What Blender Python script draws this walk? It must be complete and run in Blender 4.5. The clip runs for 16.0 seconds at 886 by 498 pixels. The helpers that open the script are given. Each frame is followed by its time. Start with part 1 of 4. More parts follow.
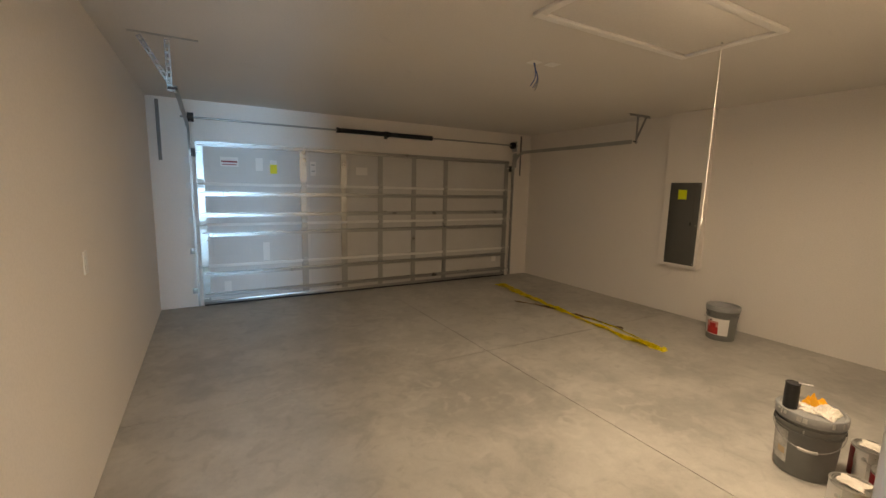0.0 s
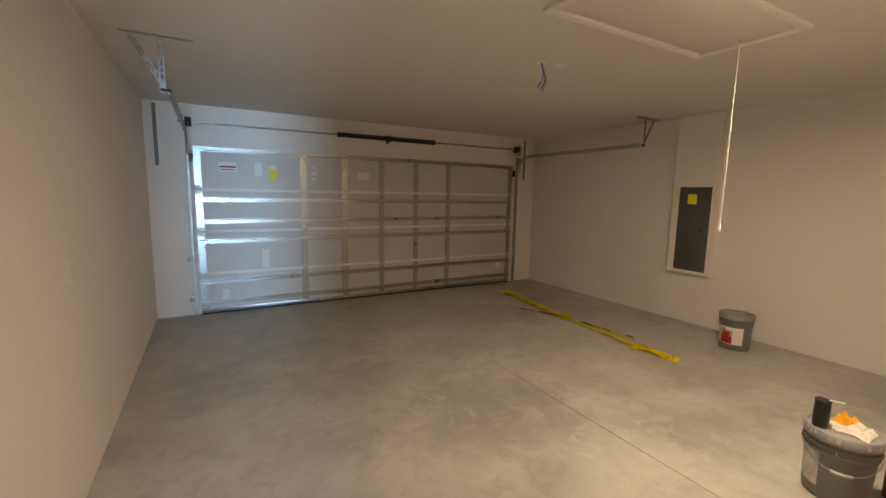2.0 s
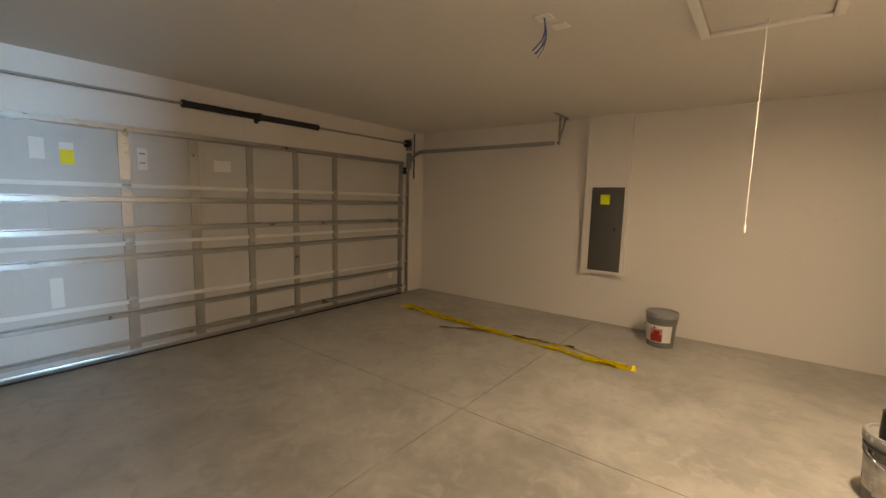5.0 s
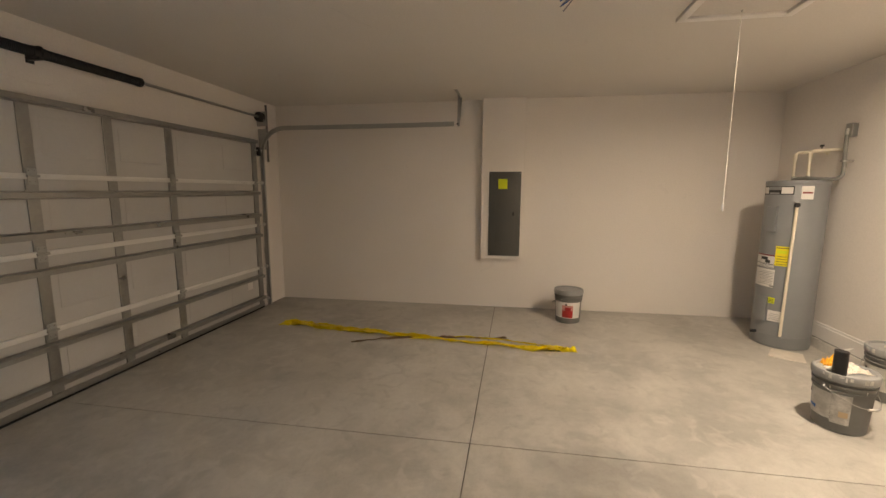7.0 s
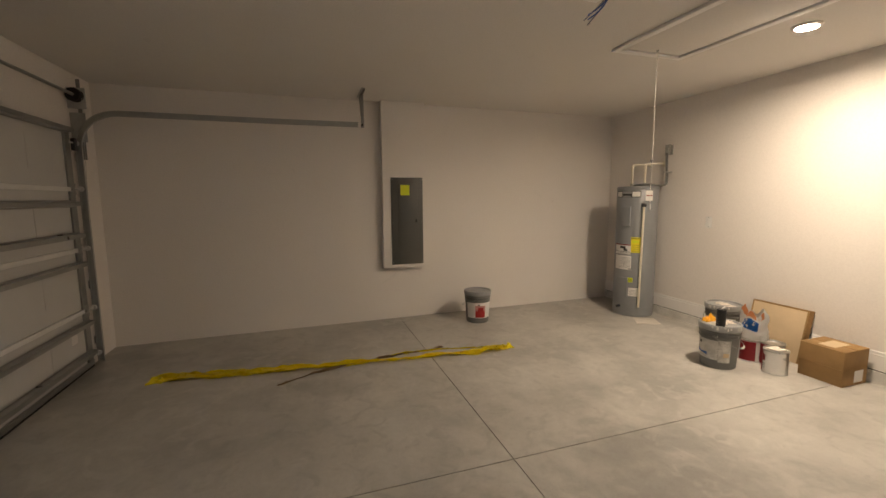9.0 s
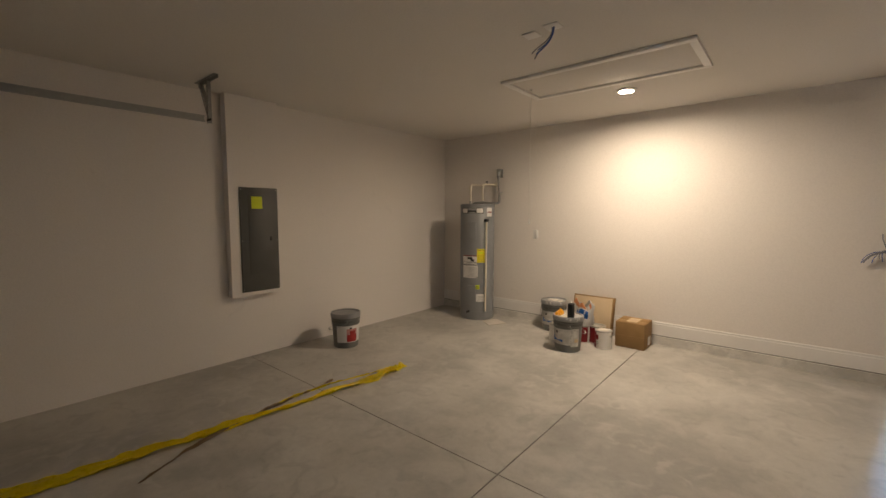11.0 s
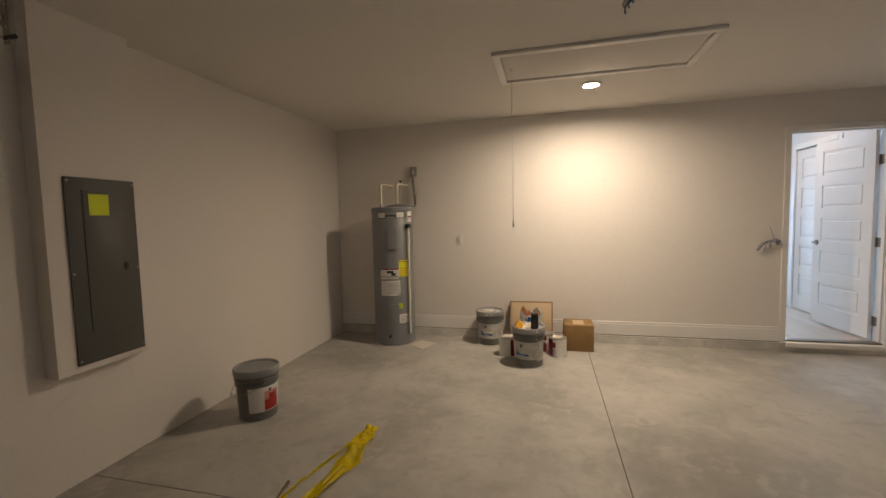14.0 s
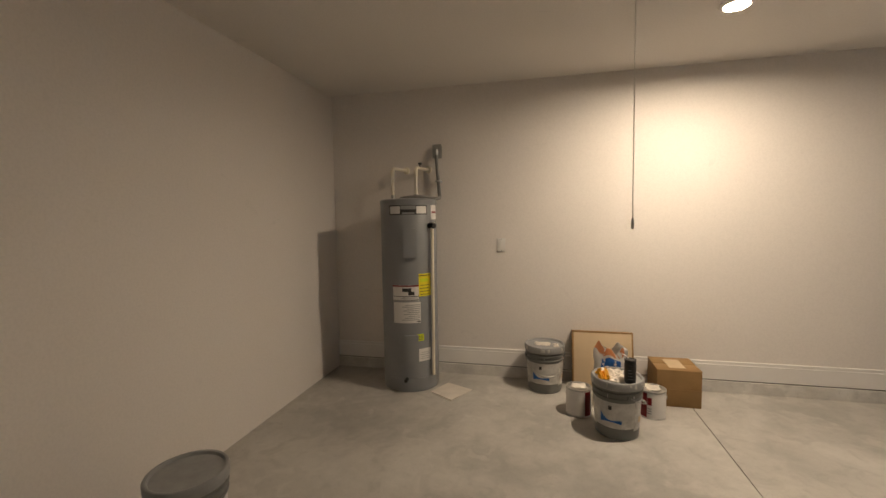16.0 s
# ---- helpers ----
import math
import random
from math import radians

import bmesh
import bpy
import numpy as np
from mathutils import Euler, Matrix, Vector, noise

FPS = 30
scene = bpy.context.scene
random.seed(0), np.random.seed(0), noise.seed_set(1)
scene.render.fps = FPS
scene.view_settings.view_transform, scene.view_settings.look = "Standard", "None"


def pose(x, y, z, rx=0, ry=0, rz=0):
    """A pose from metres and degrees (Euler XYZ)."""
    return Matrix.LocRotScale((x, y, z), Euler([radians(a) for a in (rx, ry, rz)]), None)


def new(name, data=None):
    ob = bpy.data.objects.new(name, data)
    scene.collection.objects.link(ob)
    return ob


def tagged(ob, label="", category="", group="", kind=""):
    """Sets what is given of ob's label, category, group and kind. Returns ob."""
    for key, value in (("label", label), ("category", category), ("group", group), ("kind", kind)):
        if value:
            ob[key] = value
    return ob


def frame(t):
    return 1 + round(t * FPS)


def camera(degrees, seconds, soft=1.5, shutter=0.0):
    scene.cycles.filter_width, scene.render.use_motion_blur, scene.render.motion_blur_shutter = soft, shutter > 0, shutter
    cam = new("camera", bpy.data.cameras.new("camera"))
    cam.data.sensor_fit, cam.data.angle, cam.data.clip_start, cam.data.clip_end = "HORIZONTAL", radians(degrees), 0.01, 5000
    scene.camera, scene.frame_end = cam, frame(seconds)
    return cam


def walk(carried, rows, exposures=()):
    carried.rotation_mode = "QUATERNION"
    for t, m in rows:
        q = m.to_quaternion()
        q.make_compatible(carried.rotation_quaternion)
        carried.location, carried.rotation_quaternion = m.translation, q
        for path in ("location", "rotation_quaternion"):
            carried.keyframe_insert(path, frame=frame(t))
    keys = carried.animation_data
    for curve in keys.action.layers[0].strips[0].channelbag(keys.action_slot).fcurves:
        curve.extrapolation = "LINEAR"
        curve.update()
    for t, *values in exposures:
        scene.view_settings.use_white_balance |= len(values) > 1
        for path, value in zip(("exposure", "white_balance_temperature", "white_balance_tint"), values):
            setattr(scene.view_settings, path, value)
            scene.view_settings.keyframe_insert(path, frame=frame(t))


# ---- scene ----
cam = camera(93.8, 16.0)
# seconds, place, yaw, pitch, roll
ROWS = [
    (0.0, -0.009, 0.07, 1.496, -29.45, -8.37, -1.3),
    (0.5, -0.06, 0.069, 1.507, -29.71, -7.81, -1.01),
    (1.0, -0.055, 0.109, 1.508, -29.07, -7.6, -0.98),
    (1.5, -0.001, 0.15, 1.517, -28.47, -7.47, -1.0),
    (2.0, 0.037, 0.196, 1.497, -29.26, -7.7, -1.14),
    (2.5, 0.017, 0.279, 1.455, -30.85, -8.05, -1.2),
    (3.0, -0.063, 0.447, 1.449, -33.82, -7.64, -1.37),
    (5.5, -0.059, 1.92, 1.433, -59.54, -6.95, -1.3),
    (6.0, -0.067, 2.276, 1.426, -67.29, -7.11, -0.96),
    (6.5, -0.039, 2.588, 1.398, -73.22, -7.4, -0.6),
    (7.0, 0.051, 2.908, 1.405, -80.14, -8.05, -0.3),
    (7.5, 0.092, 3.235, 1.403, -87.44, -7.87, 0.2),
    (8.0, 0.158, 3.536, 1.373, -93.27, -7.75, 0.59),
    (8.5, 0.264, 3.832, 1.385, -100.61, -7.27, 0.51),
    (9.0, 0.358, 4.143, 1.381, -108.29, -6.89, 0.4),
    (9.5, 0.486, 4.39, 1.358, -115.74, -6.32, 0.28),
    (10.0, 0.668, 4.598, 1.374, -124.36, -5.64, 0.13),
    (12.5, 1.799, 5.186, 1.38, -156.41, -4.47, 0.5),
    (13.0, 2.065, 5.084, 1.385, -160.54, -4.4, 1.04),
    (13.5, 2.367, 4.979, 1.369, -164.09, -4.27, 1.29),
    (14.0, 2.645, 4.815, 1.358, -166.03, -4.06, 1.36),
    (14.5, 2.848, 4.543, 1.37, -166.47, -3.58, 1.3),
    (15.0, 3.034, 4.248, 1.38, -167.27, -3.73, 1.2),
    (15.5, 3.218, 3.961, 1.352, -167.99, -4.37, 0.92),
    (16.0, 3.285, 3.639, 1.345, -166.75, -4.11, 0.9),
]
EXPO = [(0.0, 0.34, 7600, 10), (3.0, 0.40, 7600, 10), (5.5, 0.60, 7900, 10), (6.4, 0.78, 7000, 10), (7.0, 0.82, 6700, 10), (9.0, 0.49, 6600, 10), (10.2, 0.25, 6600, 10), (12.5, -0.02, 6700, 10), (16.0, 0.0, 6550, 10)]
walk(cam, [(t, pose(x, y, z, 90 + pitch, roll, yaw)) for t, x, y, z, yaw, pitch, roll in ROWS], EXPO)

# ---- light ----
CEIL = 2.46
WEST, EAST, SOUTH, NORTH = -0.562, 5.128, 0.135, 5.98


def zf(y):
    """Height of the garage floor, which falls gently towards the big door."""
    return -0.010 - 0.0065 * (y - 0.15)


FLOOR = zf(NORTH)      # at the garage door
HFLOOR = 0.09          # house floor
LAMP = (2.277, 1.06)

world = bpy.data.worlds.new("world")
scene.world = world
world.use_nodes = True
wn = world.node_tree
sky = wn.nodes.new("ShaderNodeTexSky")
sky.sky_type, sky.sun_disc, sky.sun_elevation, sky.sun_rotation = "NISHITA", False, radians(40), radians(120)
wn.links.new(sky.outputs[0], wn.nodes["Background"].inputs[0])
wn.nodes["Background"].inputs[1].default_value = 0.1


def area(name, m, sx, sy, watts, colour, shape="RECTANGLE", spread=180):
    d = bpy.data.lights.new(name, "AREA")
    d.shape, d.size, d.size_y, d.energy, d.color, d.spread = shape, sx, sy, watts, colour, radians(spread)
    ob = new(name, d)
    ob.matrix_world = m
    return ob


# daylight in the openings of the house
area("patio_daylight", pose(-0.38, -5.52, 1.1, -90, 0, 180), 0.95, 1.9, 66, (0.33, 0.62, 1.0), spread=65)
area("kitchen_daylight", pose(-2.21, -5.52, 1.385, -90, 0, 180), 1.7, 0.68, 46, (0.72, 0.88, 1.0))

# ---- materials ----


def nodes_of(name):
    m = bpy.data.materials.new(name)
    m.use_nodes = True
    return m, m.node_tree, m.node_tree.nodes["Principled BSDF"]


def tex_noise(nt, scale, detail=4, rough=0.55, vec=None, dist=0.0):
    n = nt.nodes.new("ShaderNodeTexNoise")
    n.inputs["Scale"].default_value, n.inputs["Detail"].default_value = scale, detail
    n.inputs["Roughness"].default_value, n.inputs["Distortion"].default_value = rough, dist
    if vec is not None:
        nt.links.new(vec, n.inputs["Vector"])
    return n.outputs["Fac"]


def ramp(nt, fac, stops):
    r = nt.nodes.new("ShaderNodeValToRGB")
    while len(r.color_ramp.elements) < len(stops):
        r.color_ramp.elements.new(0.5)
    for e, (p, c) in zip(r.color_ramp.elements, stops):
        e.position = p
        e.color = (*c, 1) if len(c) == 3 else (c[0], c[0], c[0], 1)
    nt.links.new(fac, r.inputs[0])
    return r.outputs[0]


def mixed(nt, kind, fac, a, b):
    n = nt.nodes.new("ShaderNodeMixRGB")
    n.blend_type = kind
    for sock, v in zip(n.inputs, (fac, a, b)):
        if isinstance(v, (int, float)):
            sock.default_value = v
        elif isinstance(v, tuple):
            sock.default_value = (*v, 1)
        else:
            nt.links.new(v, sock)
    return n.outputs[0]


def place(nt):
    return nt.nodes.new("ShaderNodeTexCoord").outputs["Object"]


def surface(name, colour, rough=0.6, metal=0.0, vary=0.06, coarse=3.0, fine=60.0, bump=0.1, depth=0.002, spec=0.5, coat=0.0, stretch=None):
    """Plain surface whose colour, gloss and relief vary at two scales."""
    m, nt, p = nodes_of(name)
    vec = place(nt)
    if stretch:
        mp = nt.nodes.new("ShaderNodeMapping")
        mp.inputs["Scale"].default_value = stretch
        nt.links.new(vec, mp.inputs["Vector"])
        vec = mp.outputs[0]
    a, b = tex_noise(nt, coarse, 4, vec=vec), tex_noise(nt, fine, 3, vec=vec)
    lo, hi = tuple(c * (1 - vary) for c in colour), tuple(min(1, c * (1 + vary)) for c in colour)
    col = ramp(nt, a, [(0.3, lo), (0.7, hi)])
    grain = ramp(nt, b, [(0.3, (1 - vary * 0.7,)), (0.7, (1.0,))])
    nt.links.new(mixed(nt, "MULTIPLY", 1.0, col, grain), p.inputs["Base Color"])
    nt.links.new(ramp(nt, b, [(0.25, (max(0.02, rough - 0.07),)), (0.75, (min(1, rough + 0.07),))]), p.inputs["Roughness"])
    p.inputs["Metallic"].default_value, p.inputs["Specular IOR Level"].default_value = metal, spec
    p.inputs["Coat Weight"].default_value = coat
    if bump:
        n = nt.nodes.new("ShaderNodeBump")
        n.inputs["Strength"].default_value, n.inputs["Distance"].default_value = bump, depth
        nt.links.new(b, n.inputs["Height"])
        nt.links.new(n.outputs[0], p.inputs["Normal"])
    return m


def drywall(name, colour, rough=0.75, peel=0.085):
    """Rolled paint over sprayed orange-peel texture, with faint scuffs and waves of the boards."""
    m, nt, p = nodes_of(name)
    vec = place(nt)
    wave, peel_n, fine = tex_noise(nt, 0.7, 3, vec=vec), tex_noise(nt, 85, 3, 0.5, vec=vec), tex_noise(nt, 260, 2, vec=vec)
    scuff = tex_noise(nt, 3.2, 6, 0.7, vec=vec, dist=1.0)
    col = ramp(nt, wave, [(0.3, tuple(c * 0.965 for c in colour)), (0.7, colour)])
    col = mixed(nt, "MULTIPLY", 1.0, col, ramp(nt, scuff, [(0.24, (0.9,)), (0.36, (1.0,))]))
    col = mixed(nt, "MULTIPLY", 1.0, col, ramp(nt, peel_n, [(0.35, (0.96,)), (0.6, (1.0,))]))
    nt.links.new(col, p.inputs["Base Color"])
    nt.links.new(ramp(nt, scuff, [(0.3, (rough - 0.08,)), (0.7, (rough + 0.05,))]), p.inputs["Roughness"])
    p.inputs["Specular IOR Level"].default_value = 0.35
    hmix = mixed(nt, "ADD", 0.35, peel_n, fine)
    b1 = nt.nodes.new("ShaderNodeBump")
    b1.inputs["Strength"].default_value, b1.inputs["Distance"].default_value = peel, 0.003
    nt.links.new(hmix, b1.inputs["Height"])
    b2 = nt.nodes.new("ShaderNodeBump")
    b2.inputs["Strength"].default_value, b2.inputs["Distance"].default_value = 0.2, 0.02
    nt.links.new(tex_noise(nt, 1.6, 2, vec=vec), b2.inputs["Height"])
    nt.links.new(b1.outputs[0], b2.inputs["Normal"])
    nt.links.new(b2.outputs[0], p.inputs["Normal"])
    return m


def concrete(name, base=(0.455, 0.437, 0.402)):
    """Trowelled slab: cloudy cement, pale dried puddles, darker damp blotches, dust scuffs and pores."""
    m, nt, p = nodes_of(name)
    vec = place(nt)
    big = tex_noise(nt, 0.55, 5, 0.6, vec=vec, dist=0.25)
    mid = tex_noise(nt, 1.5, 6, 0.6, vec=vec, dist=0.35)
    swirl = tex_noise(nt, 2.9, 5, 0.55, vec=vec, dist=0.2)
    fine = tex_noise(nt, 26, 6, 0.7, vec=vec)
    pores = tex_noise(nt, 190, 2, 0.5, vec=vec)
    dark = tuple(c * 0.74 for c in base)
    pale = tuple(min(1, c * 1.27) for c in base)
    col = ramp(nt, big, [(0.32, dark), (0.5, base), (0.68, tuple(c * 1.1 for c in base))])
    col = mixed(nt, "MIX", ramp(nt, mid, [(0.46, (0.0,)), (0.62, (0.6,))]), col, pale)
    col = mixed(nt, "MIX", ramp(nt, swirl, [(0.52, (0.0,)), (0.63, (0.27,)), (0.72, (0.18,))]), col, tuple(c * 1.38 for c in base))
    col = mixed(nt, "MIX", ramp(nt, mid, [(0.32, (0.42,)), (0.46, (0.0,))]), col, tuple(c * 0.62 for c in base))
    scuff = tex_noise(nt, 7.0, 3, 0.5, vec=vec, dist=0.9)
    zone = tex_noise(nt, 0.9, 2, 0.5, vec=vec)
    where = mixed(nt, "MULTIPLY", 1.0, ramp(nt, scuff, [(0.53, (0.0,)), (0.65, (0.32,))]), ramp(nt, zone, [(0.42, (0.0,)), (0.58, (1.0,))]))
    col = mixed(nt, "MIX", where, col, tuple(min(1, c * 1.45) for c in base))
    damp = mixed(nt, "MULTIPLY", 1.0, ramp(nt, scuff, [(0.34, (0.3,)), (0.46, (0.0,))]), ramp(nt, zone, [(0.5, (1.0,)), (0.62, (0.2,))]))
    col = mixed(nt, "MIX", damp, col, tuple(c * 0.66 for c in base))
    col = mixed(nt, "MULTIPLY", 1.0, col, ramp(nt, fine, [(0.32, (0.92,)), (0.62, (1.0,))]))
    col = mixed(nt, "MULTIPLY", 1.0, col, ramp(nt, pores, [(0.27, (0.72,)), (0.36, (1.0,))]))
    nt.links.new(col, p.inputs["Base Color"])
    nt.links.new(ramp(nt, mid, [(0.3, (0.33,)), (0.7, (0.58,))]), p.inputs["Roughness"])
    p.inputs["Specular IOR Level"].default_value = 0.45
    b1 = nt.nodes.new("ShaderNodeBump")
    b1.inputs["Strength"].default_value, b1.inputs["Distance"].default_value = 0.35, 0.002
    nt.links.new(mixed(nt, "ADD", 0.5, fine, pores), b1.inputs["Height"])
    b2 = nt.nodes.new("ShaderNodeBump")
    b2.inputs["Strength"].default_value, b2.inputs["Distance"].default_value = 0.3, 0.012
    nt.links.new(mid, b2.inputs["Height"])
    nt.links.new(b1.outputs[0], b2.inputs["Normal"])
    nt.links.new(b2.outputs[0], p.inputs["Normal"])
    return m


def galvanised(name, colour, rough, metal):
    m, nt, p = nodes_of(name)
    vec = place(nt)
    v = nt.nodes.new("ShaderNodeTexVoronoi")
    v.inputs["Scale"].default_value = 45
    nt.links.new(vec, v.inputs["Vector"])
    spangle = nt.nodes.new("ShaderNodeSeparateColor")
    nt.links.new(v.outputs["Color"], spangle.inputs[0])
    dull = tex_noise(nt, 6, 5, vec=vec)
    col = ramp(nt, spangle.outputs[0], [(0.0, tuple(c * 0.93 for c in colour)), (1.0, colour)])
    col = mixed(nt, "MULTIPLY", 1.0, col, ramp(nt, dull, [(0.3, (0.9,)), (0.65, (1.0,))]))
    nt.links.new(col, p.inputs["Base Color"])
    p.inputs["Metallic"].default_value = metal
    nt.links.new(ramp(nt, dull, [(0.3, (rough - 0.02,)), (0.7, (rough + 0.04,))]), p.inputs["Roughness"])
    return m


def glow(name, colour, strength):
    m, nt, p = nodes_of(name)
    p.inputs["Base Color"].default_value = (0.9, 0.9, 0.9, 1)
    p.inputs["Emission Color"].default_value = (*colour, 1)
    p.inputs["Emission Strength"].default_value = strength
    return m


M_WALL = drywall("wall_paint", (0.835, 0.79, 0.74))
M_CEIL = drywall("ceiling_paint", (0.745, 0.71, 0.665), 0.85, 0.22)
M_HOUSE = drywall("house_paint", (0.80, 0.77, 0.74), 0.8, 0.2)
M_CONC = concrete("concrete")
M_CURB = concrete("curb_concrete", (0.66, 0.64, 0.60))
M_GAPSHADE = surface("gap_shade", (0.10, 0.09, 0.08), 0.9)
M_JOINT = surface("joint_dust", (0.14, 0.13, 0.115), 0.9, vary=0.3, coarse=6)
M_TRIM = surface("trim_paint", (0.84, 0.82, 0.79), 0.42, vary=0.03, bump=0.05)
M_DOORW = surface("door_paint", (0.82, 0.81, 0.80), 0.4, vary=0.02, bump=0.04)
M_GALV = galvanised("galvanised", (0.39, 0.39, 0.375), 0.29, 0.85)
M_GALVD = galvanised("galvanised_dull", (0.47, 0.47, 0.45), 0.42, 0.6)
M_SKIN = surface("door_skin", (0.57, 0.56, 0.54), 0.48, vary=0.05, coarse=1.5, bump=0.05)
M_LIP = surface("lip_paint", (0.78, 0.77, 0.74), 0.4, vary=0.05, bump=0.03)
M_BLACK = surface("black_paint", (0.015, 0.015, 0.016), 0.45, vary=0.2)
M_DARKMETAL = surface("dark_steel", (0.05, 0.05, 0.05), 0.5, 0.6, vary=0.3)
M_RUBBER = surface("rubber", (0.02, 0.02, 0.02), 0.8, vary=0.3)
M_PANEL = surface("panel_grey", (0.092, 0.092, 0.084), 0.45, vary=0.05, bump=0.05)
M_WHITE = surface("white_plastic", (0.80, 0.79, 0.76), 0.35, vary=0.02, bump=0.02)
M_YELLOW = surface("yellow_paper", (0.86, 0.74, 0.02), 0.6, vary=0.05)
M_LIME = surface("lime_paper", (0.72, 0.80, 0.02), 0.6, vary=0.05)
M_PAPER = surface("white_paper", (0.78, 0.76, 0.73), 0.7, vary=0.04)
M_RED = surface("red_print", (0.24, 0.012, 0.017), 0.5, vary=0.1)
M_BRIGHTRED = surface("bright_red_print", (0.40, 0.022, 0.020), 0.5, vary=0.2, coarse=25)
M_PINK = surface("faded_red_print", (0.62, 0.30, 0.26), 0.5, vary=0.25, coarse=30)
M_LABEL = surface("scuffed_label", (0.60, 0.59, 0.56), 0.6, vary=0.22, coarse=14, fine=70)
M_BLUE = surface("blue_print", (0.03, 0.16, 0.52), 0.5, vary=0.1)
M_INK = surface("dark_print", (0.04, 0.04, 0.04), 0.6, vary=0.2)
M_TAPE = surface("yellow_film", (0.92, 0.76, 0.01), 0.30, vary=0.06, coarse=9, fine=40, bump=0.6, depth=0.004)
M_BROWN = surface("brown_film", (0.30, 0.21, 0.11), 0.5, vary=0.2)
M_TANK = surface("tank_enamel", (0.24, 0.25, 0.26), 0.38, vary=0.05, bump=0.03)
M_TANKD = surface("tank_dark", (0.17, 0.18, 0.19), 0.5, vary=0.08)
M_CPVC = surface("cream_pipe", (0.80, 0.74, 0.60), 0.42, vary=0.04)
M_COND = surface("grey_conduit", (0.20, 0.20, 0.19), 0.55, vary=0.1)
M_CARD = surface("cardboard", (0.31, 0.185, 0.072), 0.8, vary=0.1, coarse=7, fine=120)
M_CARDP = surface("pale_cardboard", (0.62, 0.48, 0.31), 0.8, vary=0.06, coarse=5, fine=150)
M_BUCKET = surface("bucket_grey", (0.17, 0.173, 0.165), 0.45, vary=0.08, coarse=9)
M_LID = surface("lid_grey", (0.30, 0.305, 0.305), 0.42, vary=0.12, coarse=12)
M_SMEAR = surface("paint_smear", (0.58, 0.57, 0.54), 0.5, vary=0.35, coarse=16, fine=90)
M_TIN = surface("tin", (0.62, 0.62, 0.60), 0.32, 0.85, vary=0.08, coarse=8)
M_RAG = surface("rag_cloth", (0.76, 0.71, 0.63), 0.9, vary=0.12, coarse=14, fine=300, bump=0.6)
M_ORANGE = surface("orange_print", (0.80, 0.36, 0.16), 0.6, vary=0.1)
M_ORANGEY = surface("glove_rubber", (0.90, 0.45, 0.03), 0.55, vary=0.12, coarse=20)
M_WIREB = surface("blue_cable", (0.04, 0.10, 0.36), 0.45, vary=0.1)
M_WIREG = surface("grey_cable", (0.27, 0.28, 0.31), 0.5, vary=0.1)
M_CORD = surface("cord", (0.80, 0.78, 0.72), 0.8, vary=0.05)
M_WOODFL = surface("pale_planks", (0.60, 0.50, 0.40), 0.4, vary=0.12, coarse=2, fine=30, stretch=(4, 0.5, 1))
M_SCRAP = surface("scrap_card", (0.68, 0.63, 0.56), 0.85, vary=0.08, coarse=9, fine=150)
M_STEEL = surface("brushed_steel", (0.45, 0.45, 0.45), 0.32, 0.9, vary=0.05, stretch=(1, 1, 30))
M_BRONZE = surface("satin_nickel", (0.30, 0.27, 0.24), 0.35, 0.9, vary=0.05)
M_STONE = surface("counter_stone", (0.62, 0.58, 0.54), 0.25, vary=0.15, coarse=20)
M_LENS = glow("lamp_lens", (1.0, 0.81, 0.61), 1370)
M_HALL = glow("hall_lens", (1.0, 0.74, 0.57), 185)
M_DAY = glow("bright_sky", (0.80, 0.91, 1.0), 1.3)


# ---- mesh helpers ----
def box(bm, x0, y0, z0, x1, y1, z1, b=0.0, m=None):
    """Box between two corners; b rounds its edges."""
    vs = [bm.verts.new((x, y, z)) for x in (x0, x1) for y in (y0, y1) for z in (z0, z1)]
    fs = [bm.faces.new([vs[i] for i in q]) for q in ((0, 1, 3, 2), (4, 6, 7, 5), (0, 4, 5, 1), (2, 3, 7, 6), (0, 2, 6, 4), (1, 5, 7, 3))]
    if m is not None:
        bmesh.ops.transform(bm, matrix=m, verts=vs)
    if b:
        bmesh.ops.bevel(bm, geom=list({e for f in fs for e in f.edges}), offset=b, segments=2, affect="EDGES", profile=0.5)
    return bm


def lathe(bm, rings, cx=0, cy=0, seg=40, close=True):
    """Surface of revolution about the vertical through (cx, cy); rings of (radius, z)."""
    rows = [[bm.verts.new((cx + r * math.cos(2 * math.pi * i / seg), cy + r * math.sin(2 * math.pi * i / seg), z)) for i in range(seg)] for r, z in rings]
    for a, b in zip(rows, rows[1:]):
        for i in range(seg):
            bm.faces.new((a[i], a[(i + 1) % seg], b[(i + 1) % seg], b[i]))
    if close:
        bm.faces.new(list(reversed(rows[0])))
        bm.faces.new(rows[-1])
    return bm


def tube(bm, pts, r, seg=10, cap=True):
    """Round bar along a line of points."""
    pts = [Vector(p) for p in pts]
    rows, side = [], None
    for i, p in enumerate(pts):
        d = (pts[min(i + 1, len(pts) - 1)] - pts[max(i - 1, 0)]).normalized()
        if side is None:
            side = d.orthogonal().normalized()
        side = (side - d * side.dot(d)).normalized()
        up = d.cross(side)
        rows.append([bm.verts.new(p + r * (math.cos(2 * math.pi * k / seg) * side + math.sin(2 * math.pi * k / seg) * up)) for k in range(seg)])
    for a, b in zip(rows, rows[1:]):
        for k in range(seg):
            bm.faces.new((a[k], a[(k + 1) % seg], b[(k + 1) % seg], b[k]))
    if cap:
        bm.faces.new(list(reversed(rows[0])))
        bm.faces.new(rows[-1])
    return bm


